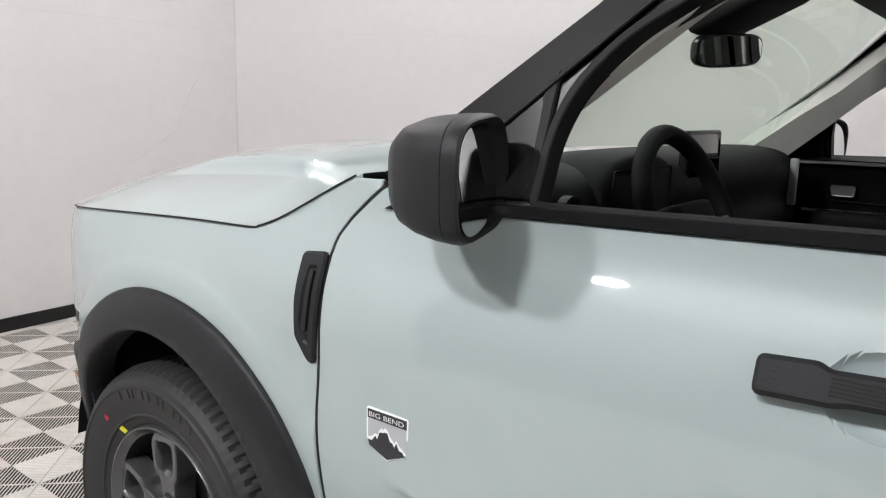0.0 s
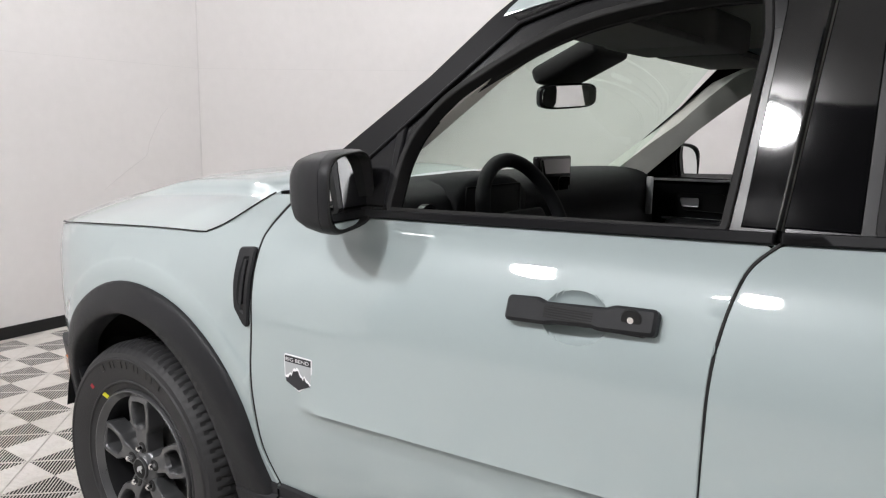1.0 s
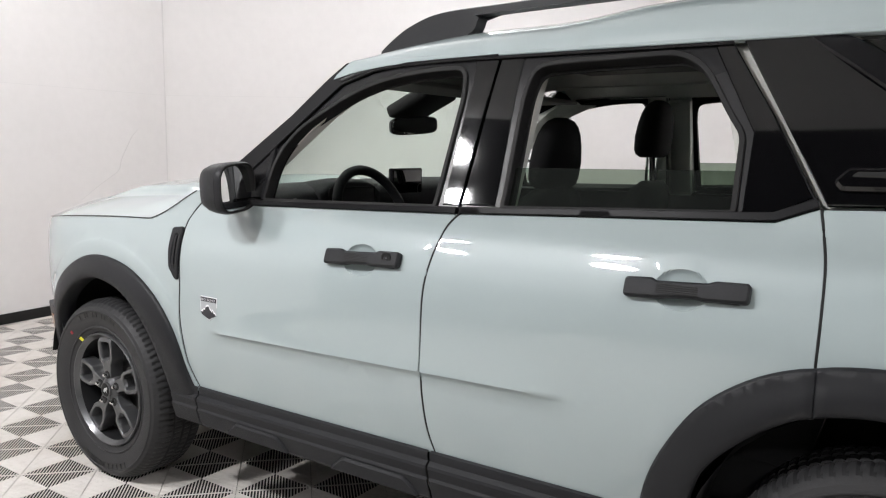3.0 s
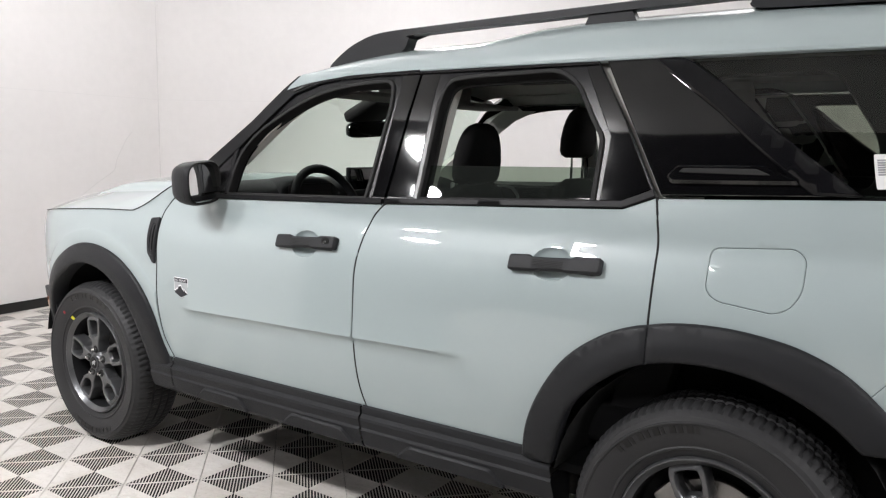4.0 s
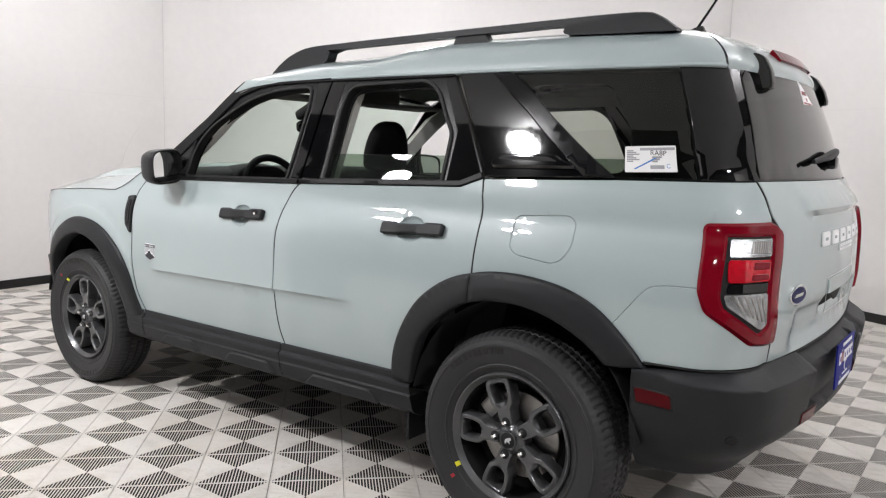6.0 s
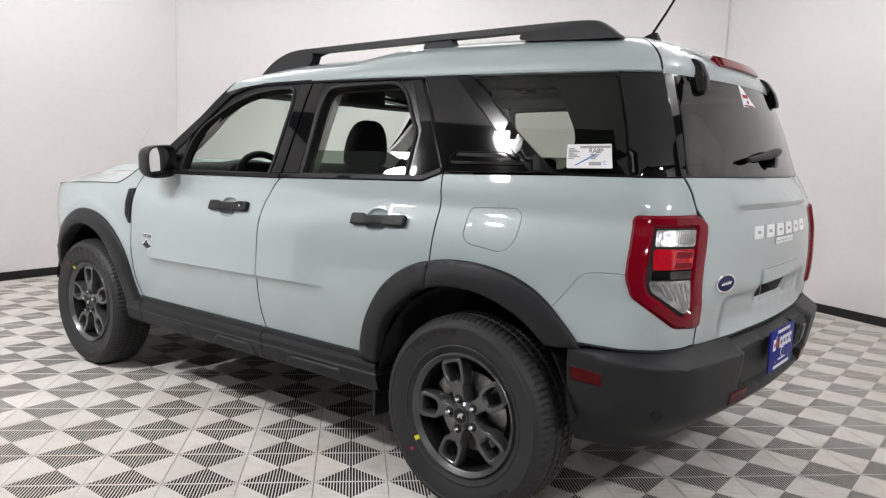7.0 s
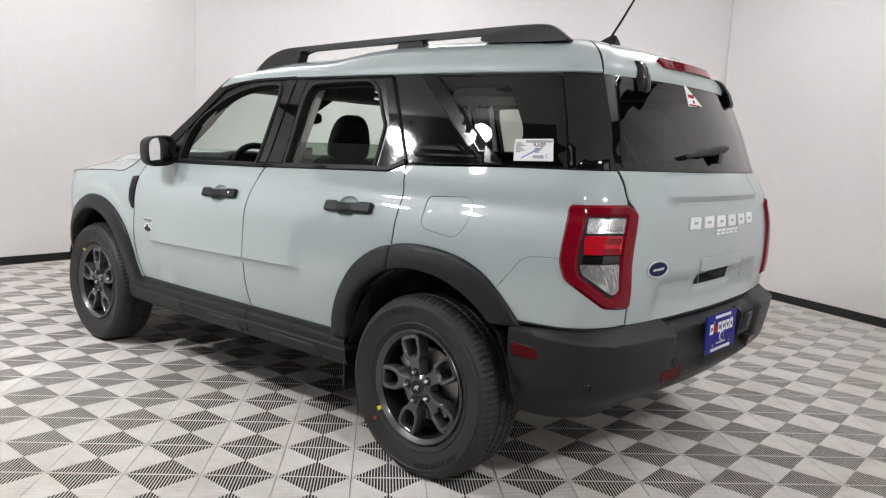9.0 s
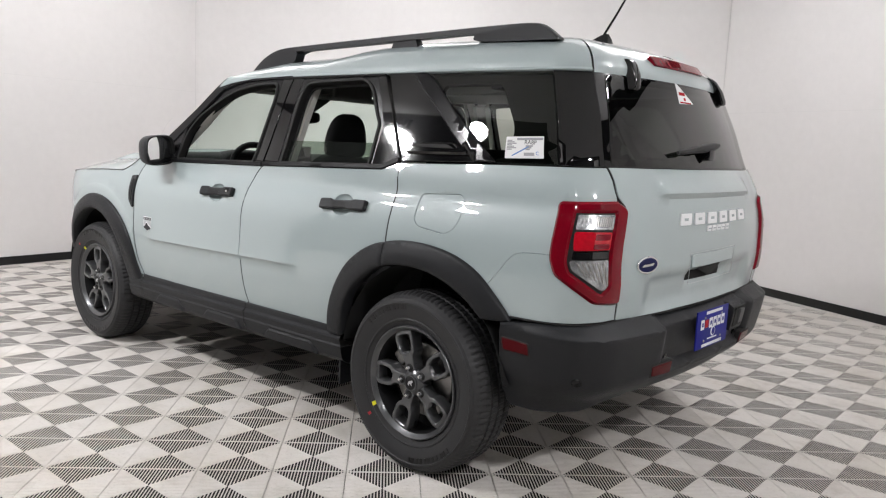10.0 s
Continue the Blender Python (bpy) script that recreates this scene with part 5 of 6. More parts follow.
a, b = sk(0.51, 0.64), sk(0.82, 0.81)
text_on("sticker_words", "RA8P", a[0], a[1], b[0], b[1], INK, qg, SO + 0.001)
a, b = sk(0.81, 0.13), sk(0.88, 0.29)
text_on("sticker_words", "C", a[0], a[1], b[0], b[1], INK_BLUE, qg, SO + 0.001)

# slot in the slanted pillar panel
sp = bpy.data.objects["sail_panel"]
on_skin("pillar_slot", rounded([(2.50, 1.257), (2.52, 1.279), (2.745, 1.281), (2.77, 1.267), (2.82, 1.252), (2.51, 1.246)], 0.004), GLOSS, sp, 0.014, 0.02, "gloss black pillar slot trim", lip=0.007)
on_skin("slot_recess", rounded([(2.525, 1.266), (2.535, 1.275), (2.72, 1.277), (2.755, 1.264)], 0.003), SEAL, sp, 0.0155, 0.003)

# door glass left half open in the rear doors
for dr, right in ((RD, False), (RDR, True)):
    on_skin("door_glass", [(1.735, 1.16), (1.734, 1.272), (2.303, 1.280), (2.304, 1.18)], DUSTY, dr, -0.018, 0.003, "half-lowered dusty door glass", 0.02, right=right)

# bumper fittings
def flat_corner(u, z):
    return bumper_off(min(u, MID - 0.44), z)


def on_bump(name, outline, material, off, depth=0.006, label="", right=False, step=0.02, shape=bumper_off):
    bm = sheet(outline, step=step, off=off, depth=depth, gap=0.0, lip=0.002, shape=shape)
    return part(name, mirrored(bm) if right else bm, material, BUMPER, label, angle=30)


for right in (False, True):
    on_bump("side_reflector_frame", rounded([(3.088, 0.628), (3.205, 0.622), (3.215, 0.578), (3.10, 0.580)], 0.006), SEAL, 0.002, 0.006, right=right)
    on_bump("side_reflector", rounded([(3.093, 0.624), (3.201, 0.618), (3.210, 0.583), (3.104, 0.585)], 0.005), REFLECT, 0.004, 0.006, "dark red side reflector", right=right)
    on_bump("reflector_pocket", rounded([(MID - 0.478, 0.538), (MID - 0.337, 0.541), (MID - 0.339, 0.487), (MID - 0.472, 0.489)], 0.006), SEAL, 0.001, 0.02, right=right, shape=flat_corner)
    on_bump("rear_reflector", rounded([(MID - 0.470, 0.531), (MID - 0.345, 0.534), (MID - 0.345, 0.494), (MID - 0.464, 0.496)], 0.005), REFLECT, 0.004, 0.012, "dark red rear reflector", right=right, shape=flat_corner)
    for u, z in ((3.355, 0.515), (MID - 0.335, 0.535)):
        c = [(u + 0.013 * math.cos(t), z + 0.013 * math.sin(t)) for t in [2 * math.pi * k / 16 for k in range(16)]]
        on_bump("parking_sensor", c, SATIN, 0.003, 0.006, "small round parking sensor", right=right, step=0.008)
on_bump("hitch_socket", rounded(quad(MID + 0.185, 0.566, MID + 0.345, 0.676), 0.012), PLASTIC, 0.024, 0.04, "black tow socket surround", step=0.03)
on_bump("hitch_recess", rounded(quad(MID + 0.207, 0.582, MID + 0.327, 0.662), 0.008), SEAL, 0.0265, 0.004, "dark socket recess")
on_bump("hitch_plug", rounded(quad(MID + 0.250, 0.594, MID + 0.302, 0.652), 0.006), MID_DARK, 0.034, 0.012, "grey tow socket plug")
PX = 3.492
plate = part("number_plate", soft_box((PX, -0.205, 0.538), (PX + 0.006, 0.10, 0.69), 0.002, 2), BLUE, BUMPER, "blue dealer plate with white printing")


def plate_bar(y0, z0, y1, z1, material, name="plate_print"):
    part(name, soft_box((PX + 0.0065, y0, z0), (PX + 0.0085, y1, z1), 0.0006, 1), material, plate, smooth=False)


for i in range(10):
    plate_bar(-0.125 + 0.016 * i, 0.672, -0.113 + 0.016 * i, 0.684, WHITE)
for i, h in enumerate((0.0, 0.004, 0.0, 0.0, 0.0, 0.0)):
    plate_bar(-0.172 + 0.040 * i, 0.615 + h, -0.142 + 0.040 * i, 0.655 - h, RED_BRIGHT if i == 1 else WHITE)
    if i != 1:
        part("plate_print", soft_box((PX + 0.008, -0.164 + 0.040 * i, 0.627), (PX + 0.009, -0.150 + 0.040 * i, 0.643), 0.0004, 1), BLUE, plate, smooth=False)
part("plate_oval", lathe([(0.0, 0.0085), (0.019, 0.0085), (0.019, 0.006)], 24, "x", (PX, -0.05, 0.597)), WHITE, plate)
part("plate_oval", lathe([(0.0, 0.0092), (0.015, 0.0092), (0.015, 0.007)], 24, "x", (PX, -0.05, 0.597)), BLUE, plate)
plate_bar(-0.10, 0.570, -0.01, 0.575, WHITE)
for i in range(12):
    plate_bar(-0.15 + 0.0165 * i, 0.544, -0.138 + 0.0165 * i, 0.556, WHITE)
for y in (-0.135, 0.03):
    for z in (0.66, 0.568):
        part("plate_screw", lathe([(0.0, 0.010), (0.004, 0.0095), (0.0055, 0.007)], 10, "x", (PX, y, z)), STEEL, plate)

# outside mirrors
for sgn in (-1, 1):
    prof = []
    for f, (cx, hw, hh, z) in enumerate(((0.706, 0.036, 0.030, 1.193), (0.716, 0.062, 0.048, 1.193), (0.736, 0.081, 0.063, 1.192), (0.766, 0.093, 0.072, 1.192), (0.798, 0.0975, 0.0757, 1.191), (0.8185, 0.0985, 0.0765, 1.191), (0.8188, 0.0977, 0.0757, 1.191), (0.8198, 0.0977, 0.0757, 1.191), (0.8201, 0.0988, 0.0768, 1.191), (0.834, 0.0985, 0.0765, 1.191), (0.841, 0.096, 0.074, 1.191))):
        loop = []
        for k in range(40):
            t = 2 * math.pi * k / 40
            c, s = math.cos(t), math.sin(t)
            e = 0.55
            zz = hh * abs(s) ** e * (1 if s > 0 else -1)
            lean = 1 - 0.10 * zz / hh if c * sgn < 0 else 1 + 0.03 * zz / hh
            yy = hw * abs(c) ** e * (1 if c > 0 else -1) * lean
            loop.append((cx + 0.030 * (yy * sgn) / 0.1, sgn * 0.950 + yy, z - 0.008 + zz * 1.04 - 0.006 * (yy * sgn) / 0.1))
        prof.append(loop)
    bm = bmesh.new()
    rows = rings(bm, prof, cap=False)
    bm.faces.new(rows[0])
    mir = part("wing_mirror", bm, PLASTIC, CAR, "black plastic wing mirror", angle=50)
    mid = Vector((sum(p[0] for p in prof[-1]) / 40, sgn * 0.950, 1.185))

    def inward(k, dx):
        return [tuple(mid + (Vector(p) - mid) * k + Vector((dx, 0, 0))) for p in prof[-1]]
    bm = bmesh.new()
    rows = rings(bm, [inward(1.0, 0.0), inward(0.975, 0.004), inward(0.91, 0.002), inward(0.895, -0.028)], cap=False)
    bm.faces.new(rows[-1])
    part("mirror_surround", bm, SEAL, mir)
    bm = bmesh.new()
    bm.faces.new([bm.verts.new((p[0] + 0.08 * (p[1] * sgn - 0.95) - 0.11 * (p[2] - 1.19), p[1], p[2])) for p in inward(0.893, -0.009)])
    part("mirror_glass", bm, MIRROR, mir, "silvered mirror glass", smooth=False)
    bm = bmesh.new()
    rings(bm, [[(0.70, sgn * 0.87, 1.125), (0.80, sgn * 0.87, 1.125), (0.80, sgn * 0.87, 1.18), (0.70, sgn * 0.87, 1.18)], [(0.71, sgn * 0.92, 1.13), (0.79, sgn * 0.92, 1.13), (0.79, sgn * 0.92, 1.17), (0.71, sgn * 0.92, 1.17)]])
    part("mirror_foot", bm, PLASTIC, mir)

# roof rails
for sgn in (-1, 1):
    y = sgn * 0.535
    top = spline([(1.095, 1.630), (1.15, 1.668), (1.22, 1.703), (1.33, 1.730), (1.55, 1.738), (2.0, 1.748), (2.4, 1.755), (2.75, 1.760), (2.90, 1.757), (2.95, 1.742), (3.01, 1.700)], 5)
    bot = spline([(1.095, 1.612), (1.15, 1.622), (1.24, 1.635), (1.43, 1.655), (1.47, 1.700), (1.50, 1.7115), (2.0, 1.722), (2.4, 1.729), (2.60, 1.730), (2.64, 1.70), (3.01, 1.69)], 5)
    loops = []
    for (xa, za), (xb, zb) in zip(top, bot):
        loops.append([(xa, y - 0.022, za - 0.004), (xa, y - 0.014, za), (xa, y + 0.014, za), (xa, y + 0.022, za - 0.004), (xb, y + 0.026, zb), (xb, y - 0.026, zb)])
    bm = bmesh.new()
    rings(bm, loops)
    rl = part("roof_rail", bm, PLASTIC, CAR, "black roof rail", angle=25)
    bm = bmesh.new()
    rings(bm, [[(2.13, y - 0.022, 1.685), (2.30, y - 0.022, 1.685), (2.30, y + 0.022, 1.685), (2.13, y + 0.022, 1.685)], [(2.15, y - 0.018, 1.735), (2.275, y - 0.018, 1.735), (2.275, y + 0.018, 1.735), (2.15, y + 0.018, 1.735)]])
    part("rail_post", bm, PLASTIC, rl)
# antenna
part("antenna", tube([(2.86, 0.0, 1.755), (2.93, 0.0, 1.86), (3.03, 0.0, 2.02), (3.06, 0.0, 2.07)], [0.006, 0.005, 0.004, 0.003], 8), SATIN, CAR, "black whip antenna")
bm = bmesh.new()
rings(bm, [[(2.78, -0.022, 1.735), (2.92, -0.03, 1.735), (2.92, 0.03, 1.735), (2.78, 0.022, 1.735)], [(2.83, -0.012, 1.765), (2.91, -0.016, 1.770), (2.91, 0.016, 1.770), (2.83, 0.012, 1.765)], [(2.87, -0.006, 1.785), (2.90, -0.008, 1.79), (2.90, 0.008, 1.79), (2.87, 0.006, 1.785)]])
part("antenna_base", bm, SATIN, CAR)
# amber corner markers
for right in (False, True):
    on_skin("corner_marker", rounded(quad(-0.42, 0.545, -0.36, 0.605), 0.008), AMBER, CAR, 0.03, 0.02, "amber corner marker", right=right)
    on_skin("bumper_corner", rounded([(-0.62, 0.62), (-0.33, 0.63), (-0.31, 0.50), (-0.33, 0.36), (-0.60, 0.36)], 0.02), PLASTIC, CAR, 0.018, 0.05, right=right)


# ---- cabin ----
def loft(name, rows, material, parent, label="", angle=40):
    bm = bmesh.new()
    rings(bm, rows)
    return part(name, bm, material, parent, label, angle=angle)


# dashboard across the car
ds = spline([(0.42, 1.15), (0.55, 1.178), (0.68, 1.182), (0.755, 1.165), (0.79, 1.12), (0.785, 1.04), (0.80, 0.98), (0.77, 0.86), (0.74, 0.66), (0.42, 0.66)], 3)
loft("dashboard", [[(x, 0.76 * k / 8, z - 0.012 * (k / 8) ** 2) for x, z in ds] for k in range(-8, 9)], DASH, CAR, "dark grey moulded dashboard")
DB = bpy.data.objects["dashboard"]
HOOD_ROWS = []
for k in range(17):
    f = -1 + k / 8
    drop = 0.045 * abs(f) ** 3.5
    HOOD_ROWS.append([(0.60, -0.37 + 0.18 * f, 1.150 - drop), (0.80, -0.37 + 0.165 * f, 1.12 - drop), (0.802, -0.37 + 0.165 * f, 1.180 - drop), (0.79, -0.37 + 0.167 * f, 1.190 - drop), (0.72, -0.37 + 0.172 * f, 1.196 - drop), (0.64, -0.37 + 0.18 * f, 1.185 - drop)])
loft("cluster_hood", HOOD_ROWS, DASH, DB, angle=60)
part("cluster_face", soft_box((0.795, -0.50, 1.04), (0.803, -0.24, 1.165), 0.01, 2), SEAL, DB, "dark instrument cluster")
part("display", soft_box((0.765, -0.112, 1.090), (0.785, 0.098, 1.230), 0.008, 3), SATIN, DB, "black central touch screen")
part("display_face", soft_box((0.784, -0.102, 1.104), (0.787, 0.088, 1.222), 0.003, 2), GLOSS, DB)
part("side_vent", lathe([(0.028, 0.0), (0.036, 0.004), (0.036, 0.02), (0.028, 0.02)], 24, "x", (0.80, -0.67, 1.10)), SATIN, DB)
part("grab_bar", soft_box((0.79, 0.70, 1.00), (0.815, 0.715, 1.14), 0.006, 2), TRIM_GREY, DB, "silver grab bar")
# steering wheel
C, A = Vector((0.905, -0.37, 1.06)), radians(22)
ex, ey = Vector((-math.sin(A), 0, math.cos(A))), Vector((0, 1, 0))
ring = [C + 0.182 * (math.cos(t) * ex + math.sin(t) * ey) for t in [2 * math.pi * k / 48 for k in range(49)]]
sw = part("steering_wheel", tube(ring, 0.0185, 12), DASH, CAR, "black leather steering wheel")
hubm = Matrix.Translation(C) @ Matrix.Rotation(-A, 4, "Y")
part("wheel_hub", soft_box((-0.035, -0.085, -0.055), (0.02, 0.085, 0.05), 0.02, 3, hubm), DASH, sw)
for ang in (88, -88, 180):
    a = radians(ang)
    d = math.cos(a) * ex + math.sin(a) * ey
    part("wheel_spoke", tube([C + 0.06 * d, C + 0.12 * d, C + 0.18 * d], [0.022, 0.018, 0.014], 8, 0.6), SATIN, sw)
part("wheel_emblem", soft_box((0.02, -0.03, -0.012), (0.024, 0.03, 0.012), 0.004, 2, hubm), TRIM_GREY, sw)
part("steering_column", tube([C - 0.02 * ex, (0.74, -0.37, 0.98)], 0.05, 12), DASH, sw)
# rear-view mirror and overhead console
RVM = pose(0.815, -0.012, 1.404, 4, 4, -14)


def mirror_loop(w, h, x, e=0.48):
    """A rounded oblong across the car, x towards the tail."""
    pts = []
    for k in range(36):
        c, q = math.cos(2 * math.pi * k / 36), math.sin(2 * math.pi * k / 36)
        pts.append(RVM @ Vector((x, math.copysign(w * abs(c) ** e, c), math.copysign(h * abs(q) ** e, q))))
    return pts


rv = loft("rear_view_mirror", [mirror_loop(0.066, 0.016, -0.024), mirror_loop(0.105, 0.028, -0.018), mirror_loop(0.120, 0.035, -0.004), mirror_loop(0.122, 0.036, 0.010), mirror_loop(0.118, 0.033, 0.014)], SATIN, CAR, "black rear-view mirror")
loft("mirror_glass", [mirror_loop(0.115, 0.0305, 0.0135), mirror_loop(0.114, 0.0300, 0.0150)], MIRROR, rv, "silvered mirror glass")
part("mirror_stalk", tube([(0.80, 0.0, 1.42), (0.78, 0.0, 1.47), (0.80, 0.0, 1.52)], 0.014, 8), SATIN, rv)
part("sensor_pod", soft_box((0.74, -0.12, 1.445), (0.95, 0.11, 1.50), 0.024, 3, Matrix.Translation((0.8, 0, 1.5)) @ Matrix.Rotation(radians(-25), 4, "Y") @ Matrix.Translation((-0.8, 0, -1.5))), SEAL, rv, "black sensor housing")
# headliner
bm = bmesh.new()
rings(bm, [[(x, 0.60 * k / 10, 1.575 + 0.055 * (1 - (k / 10) ** 4) + 0.03 * ramp(x, 1.7, 2.1) - 0.03 * ramp(x, 1.15, 0.95)) for k in range(-10, 11)] for x in [1.02 + 0.1 * i for i in range(21)]], closed=False, cap=False)
HL = part("headliner", bm, LINER, CAR, "pale grey headliner")
# console and visors coloured darker, for the shading along the headliner's front edge
part("roof_console", soft_box((0.98, -0.15, 1.515), (1.28, 0.15, 1.60), 0.02, 3), BLIND_AND_SHADE, HL, "grey overhead console")
for y in (-0.38, 0.38):
    part("sun_visor", soft_box((1.02, y - 0.24, 1.512), (1.25, y + 0.24, 1.530), 0.008, 2), BLIND_AND_SHADE, HL)
part("sunroof_blind", soft_box((1.40, -0.40, 1.612), (2.2, 0.40, 1.630), 0.01, 2), BLIND_AND_SHADE, HL, "grey roof blind")
part("dome_lamp", soft_box((1.95, 0.42, 1.60), (2.02, 0.52, 1.63), 0.006, 2), DASH, HL)
# pillar trims and inner door panels
for right in (False, True):
    s = 1 if right else -1
    # outer and inner edge of the pillar trim, foot to head
    back, inb = (0.06, 0.035) if right else (0.0, 0.0)
    edge = (((0.70, 0.80, 1.14), (0.66, 0.72, 1.16)), ((0.815, 0.782, 1.236), (0.80, 0.70, 1.262)), ((0.90, 0.768, 1.31), (0.905, 0.69, 1.335)), ((1.03, 0.748, 1.405), (1.01, 0.675, 1.425)), ((1.13, 0.725, 1.465), (1.10, 0.655, 1.49)), ((1.26, 0.70, 1.51), (1.22, 0.64, 1.54)))
    loft("pillar_trim", [[(a[0] + back, s * (a[1] - inb), a[2]), (a[0] * 0.5 + b[0] * 0.5 + 0.012, s * (a[1] - inb + b[1]) / 2, (a[2] + b[2]) / 2 - 0.012), (b[0], s * b[1], b[2]), (b[0] - 0.09, s * (b[1] + 0.05), b[2] - 0.015), (a[0] - 0.10, s * (a[1] + 0.01), a[2])] for a, b in edge], LINER, CAR, "pale grey windscreen pillar trim")
    loft("roof_side_trim", [[(x, s * (0.666 - dy), 1.535), (x, s * 0.62, 1.552), (x, s * 0.57, 1.580), (x, s * 0.58, 1.62), (x, s * (0.655 - dy), 1.58)] for x, dy in ((1.2, 0.0), (1.5, 0.0), (2.0, 0.003), (2.35, 0.01))], LINER, CAR)
    on_skin("door_card", [(0.62, 1.125), (1.50, 1.138), (1.50, 0.52), (0.62, 0.52)], DASH, FDR if right else FD, -0.055, 0.02, "dark moulded door card", 0.08, right=right)
    on_skin("door_card", [(1.60, 1.145), (2.30, 1.165), (2.10, 0.52), (1.60, 0.52)], DASH, RDR if right else RD, -0.055, 0.02, "dark moulded door card", 0.08, right=right)
    bm = sheet([(2.34, 1.575), (3.30, 1.57), (3.36, 1.22), (2.60, 1.19)], holes=[rounded([(2.56, 1.53), (2.93, 1.53), (3.02, 1.36), (2.99, 1.25), (2.68, 1.25)], 0.04)], step=0.08, off=-0.03, depth=0.02)
    part("quarter_trim", mirrored(bm) if right else bm, DASH, CAR, "dark luggage bay trim")
part("armrest", soft_box((0.85, 0.74, 0.93), (1.45, 0.82, 0.985), 0.02, 3), DASH, FDR)
BAND = [(0.76, 1.138), (1.07, 1.143), (1.125, 1.133), (1.158, 1.10), (1.153, 1.03), (1.12, 1.002), (1.05, 0.993), (0.80, 0.996), (0.80, 1.002), (1.05, 1.004), (1.11, 1.014), (1.139, 1.04), (1.144, 1.095), (1.115, 1.121), (1.07, 1.131), (0.76, 1.127)]
on_skin("trim_strip", BAND, SILVER, FDR, -0.064, 0.004, "silver band round the door pull", 0.04, right=True)
on_skin("pull_cup", rounded([(0.87, 1.092), (1.05, 1.094), (1.05, 1.036), (0.89, 1.038)], 0.012), SEAL, FDR, -0.061, 0.004, "", 0.04, right=True)
on_skin("inner_handle", rounded([(0.885, 1.082), (0.955, 1.083), (0.95, 1.062), (0.89, 1.062)], 0.006), TRIM_GREY, FDR, -0.070, 0.004, "silver door lever", 0.03, right=True)


def seat(x, y, lift, wide=0.25):
    """A front seat with its back, bolsters and head restraint."""
    def row(cx, z, w, d):
        return [(cx - d * 0.5, y - w, z), (cx - d, y - w * 0.55, z), (cx - d * 0.8, y, z), (cx - d, y + w * 0.55, z), (cx - d * 0.5, y + w, z), (cx + d * 0.7, y + w * 0.9, z), (cx + d, y, z), (cx + d * 0.7, y - w * 0.9, z)]
    back = loft("seat_back", [row(x + 0.02, 0.55, wide * 0.9, 0.08), row(x + 0.06, 0.75, wide, 0.085), row(x + 0.12, 0.95, wide * 0.98, 0.075), row(x + 0.17, 1.08, wide * 0.85, 0.06), row(x + 0.20, 1.17, wide * 0.62, 0.045), row(x + 0.21, 1.20, wide * 0.4, 0.02)], CLOTH, CAR, "charcoal cloth seat", angle=60)
    loft("seat_base", [row(x + f, 0.44, wide, 0.05) for f in (0, 0.01)], CLOTH, back)
    part("seat_cushion", soft_box((x - 0.45, y - wide, 0.42), (x + 0.06, y + wide, 0.60), 0.05, 3), CLOTH, back)
    hx, hz = x + 0.205, 1.19 + lift

    def oval(z, w, d, dx=0.0):
        return [(hx + dx + d * math.cos(t), y + w * abs(math.sin(t)) ** 0.7 * (1 if math.sin(t) > 0 else -1), z) for t in [2 * math.pi * k / 20 for k in range(20)]]
    loft("head_restraint", [oval(hz, 0.095, 0.03), oval(hz + 0.012, 0.122, 0.045), oval(hz + 0.03, 0.132, 0.050), oval(hz + 0.08, 0.130, 0.055, 0.005), oval(hz + 0.13, 0.119, 0.052, 0.010), oval(hz + 0.165, 0.105, 0.047, 0.014), oval(hz + 0.190, 0.088, 0.040, 0.017), oval(hz + 0.207, 0.066, 0.030, 0.019), oval(hz + 0.217, 0.036, 0.014, 0.02)], CLOTH, back, angle=60)
    for dy in (-0.055, 0.055):
        part("restraint_post", tube([(hx, y + dy, 1.15), (hx, y + dy, hz + 0.03)], 0.006, 8), CHROME, back)


seat(1.44, -0.38, 0.005)
seat(1.48, 0.38, 0.10)
for y in (-0.36, 0.36):
    def brow(cx, z, w, d):
        return [(cx - d, y - w, z), (cx - d, y + w, z), (cx + d, y + w, z), (cx + d, y - w, z)]
    rb = loft("rear_seat_back", [brow(2.38, 0.55, 0.32, 0.07), brow(2.46, 0.85, 0.33, 0.07), brow(2.54, 1.10, 0.32, 0.05), brow(2.56, 1.14, 0.29, 0.02)], CLOTH, CAR, "charcoal cloth rear bench")
    part("rear_head_restraint", soft_box((2.54, y - 0.12, 1.14), (2.62, y + 0.12, 1.27), 0.03, 3), CLOTH, rb)
    part("rear_cushion", soft_box((1.95, y - 0.33, 0.46), (2.42, y + 0.33, 0.60), 0.04, 3), CLOTH, rb)
part("cabin_floor", soft_box((0.45, -0.80, 0.40), (2.3, 0.80, 0.43), 0.004, 1), CLOTH, CAR)
part("luggage_floor", soft_box((2.3, -0.66, 0.86), (3.25, 0.66, 0.89), 0.004, 1), CLOTH, CAR)


# ---- ribbed floor tiles ----
PITCH, TURN_T, ANCHOR = 0.2845, 45.3, (2.117, -1.5)


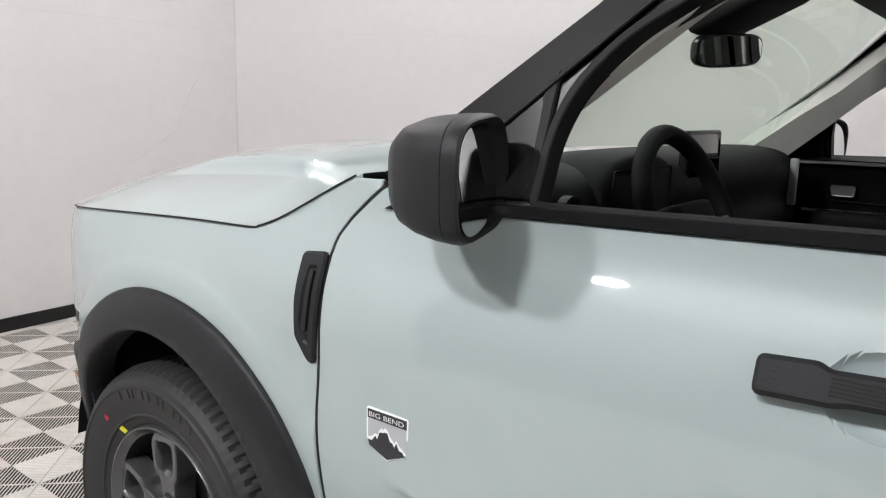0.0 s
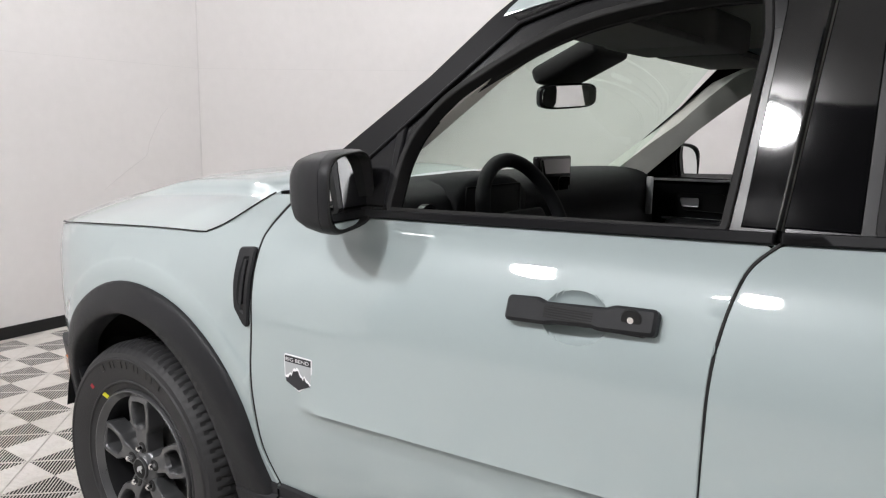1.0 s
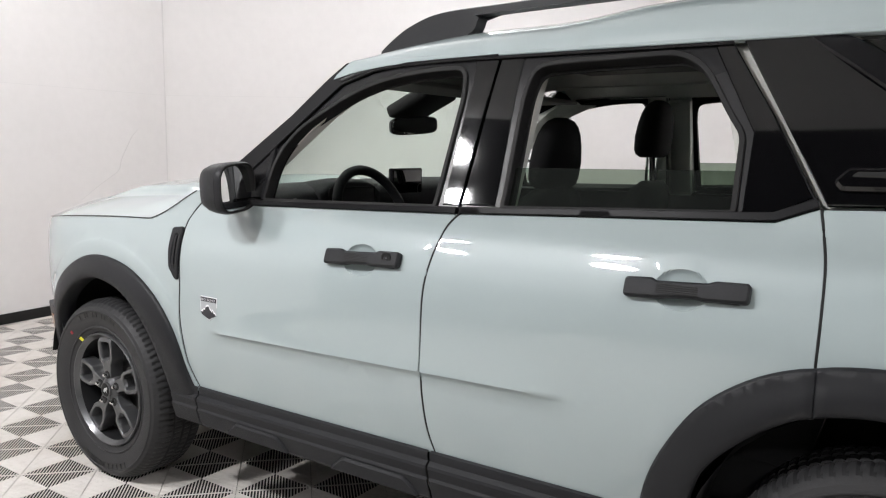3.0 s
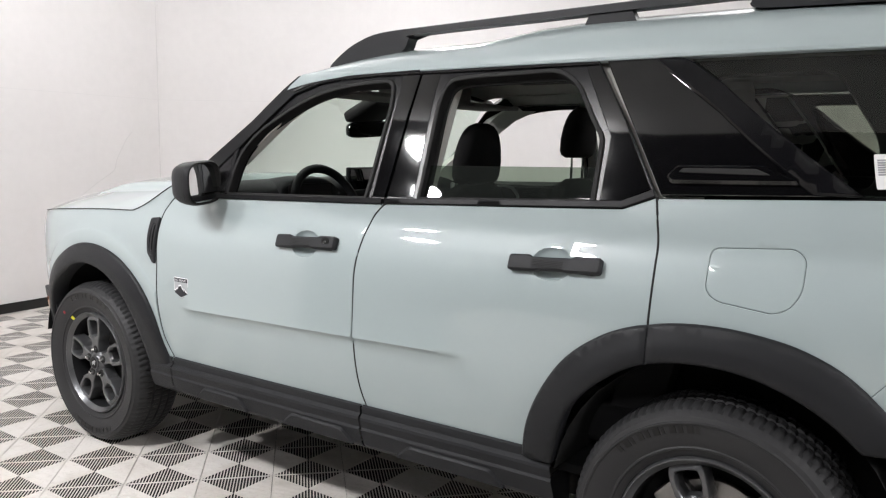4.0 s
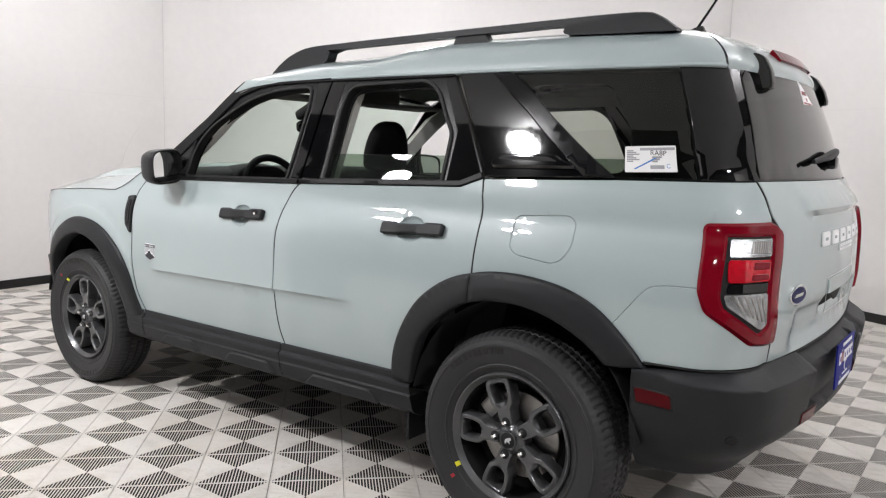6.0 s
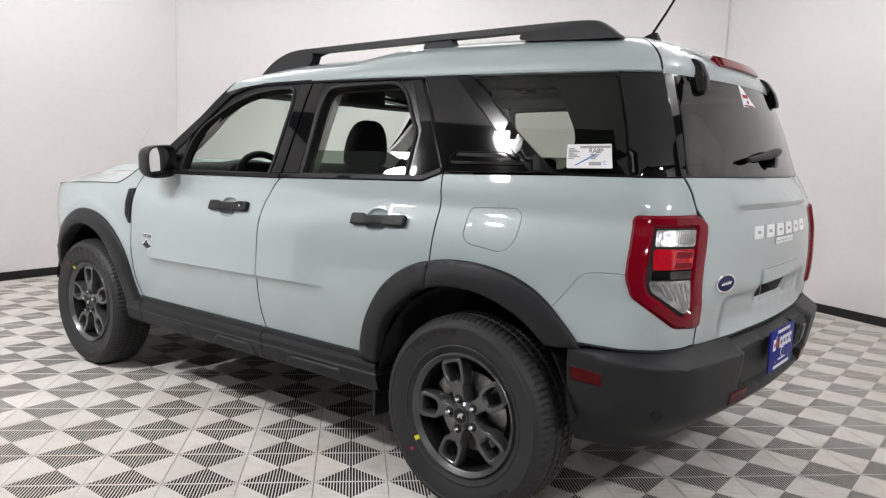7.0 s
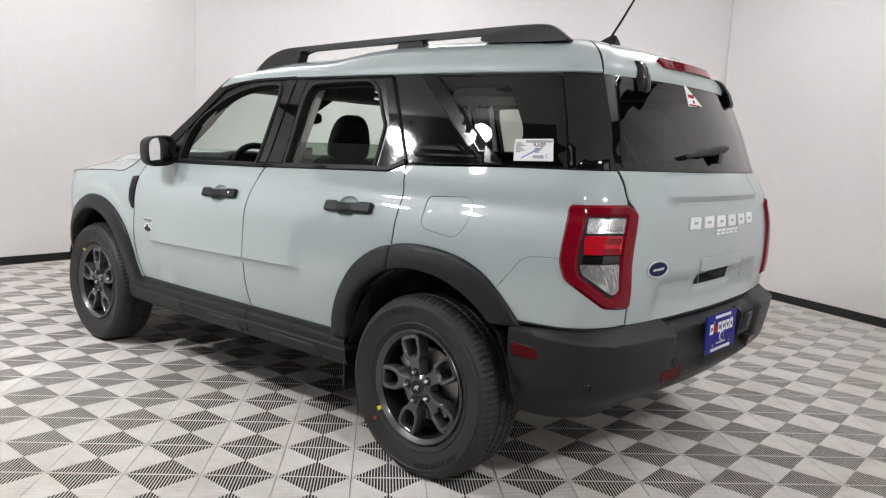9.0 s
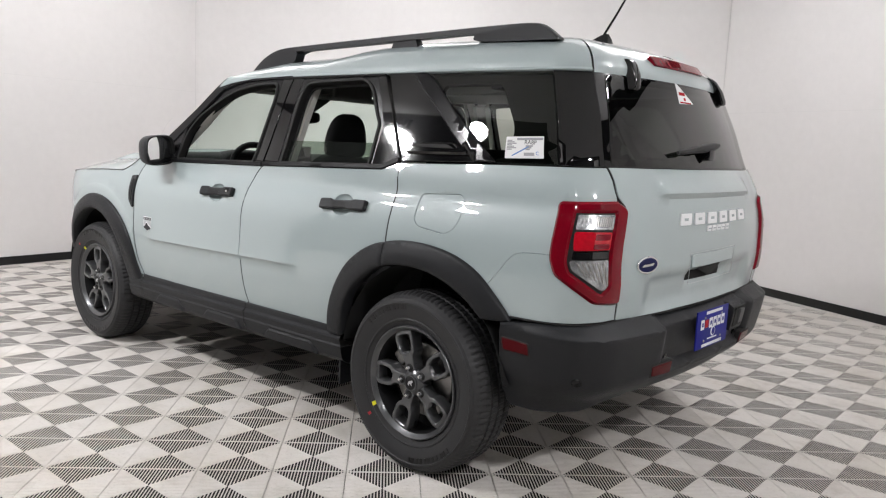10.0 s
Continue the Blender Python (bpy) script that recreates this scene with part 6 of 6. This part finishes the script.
def tile_verts():
    """One square tile, split along both diagonals: two quarters of thin, widely spaced ribs and two of broad, close ones, each at right angles to its edge."""
    vs, fs = [], []

    def bar(x0, x1, y0a, y0b, y1a, y1b, turn, low):
        k = len(vs)
        c = min((x1 - x0) * 0.06, 0.0006)
        for x, y, z in ((x0 + c, y0a, 0), (x1 - c, y0b, 0), (x1 - c, y1b, 0), (x0 + c, y1a, 0), (x0, y0a, low), (x1, y0b, low), (x1, y1b, low), (x0, y1a, low)):
            for _ in range(turn):
                x, y = -y, x
            vs.append((x, y, z))
        for f in ((0, 1, 2, 3), (0, 4, 5, 1), (1, 5, 6, 2), (2, 6, 7, 3), (3, 7, 4, 0)):
            fs.append([k + i for i in f])
    h = PITCH / 2 - 0.0006
    nrib = 24
    step = 2 * h / nrib
    for turn in range(4):
        w, low = (step * 0.36, -0.0016) if turn % 2 == 0 else (step * 0.74, -0.0035)
        for i in range(nrib):
            x0 = -h + step * i + (step - w) / 2
            x1 = x0 + w
            ya, yb = -abs(x0), -abs(x1)
            bar(x0, x1, -h, -h, ya - 0.0006, yb - 0.0006, turn, low)
        bar(-h, h, -h, -h, -h + 0.0016, -h + 0.0016, turn, -0.003)
    return vs, fs


tv, tf = tile_verts()
tile_mesh = bpy.data.meshes.new("floor_tile")
tile_mesh.from_pydata(tv, [], tf)
tile_mesh.materials.append(TILE)


def inside(x, y, poly):
    c = False
    for (xa, ya), (xb, yb) in zip(poly, poly[1:] + poly[:1]):
        if (ya > y) != (yb > y) and x < (xb - xa) * (y - ya) / (yb - ya) + xa:
            c = not c
    return c


ct, st = math.cos(radians(TURN_T)), math.sin(radians(TURN_T))
spots = []
for i in range(-40, 41):
    for j in range(-40, 41):
        a, b = (i + 0.5) * PITCH, (j + 0.5) * PITCH
        x, y = ANCHOR[0] + ct * a - st * b, ANCHOR[1] + st * a + ct * b
        if inside(x, y, [(p * 1.05, q * 1.05) for p, q in ROOM]):
            spots.append((math.hypot(x - 2.4, y + 1.9), x, y))
spots.sort()
for d, x, y in spots[:300]:
    ob = new("floor_tile", tile_mesh)
    ob.matrix_basis = pose(x, y, 0, 0, 0, TURN_T)
    ob.parent = FLOOR
tv, tf = np.array(tv), np.array(tf)
allv, allf = [], []
for k, (d, x, y) in enumerate(spots[300:]):
    p = tv.copy()
    p[:, 0], p[:, 1] = x + ct * tv[:, 0] - st * tv[:, 1], y + st * tv[:, 0] + ct * tv[:, 1]
    allv.append(p)
    allf.append(tf + k * len(tv))
me = bpy.data.meshes.new("far_floor_tiles")
me.from_pydata(np.concatenate(allv).tolist(), [], np.concatenate(allf).tolist())
me.materials.append(TILE)
far = tagged(new("far_floor_tiles", me), kind="stuff")
far.parent = FLOOR
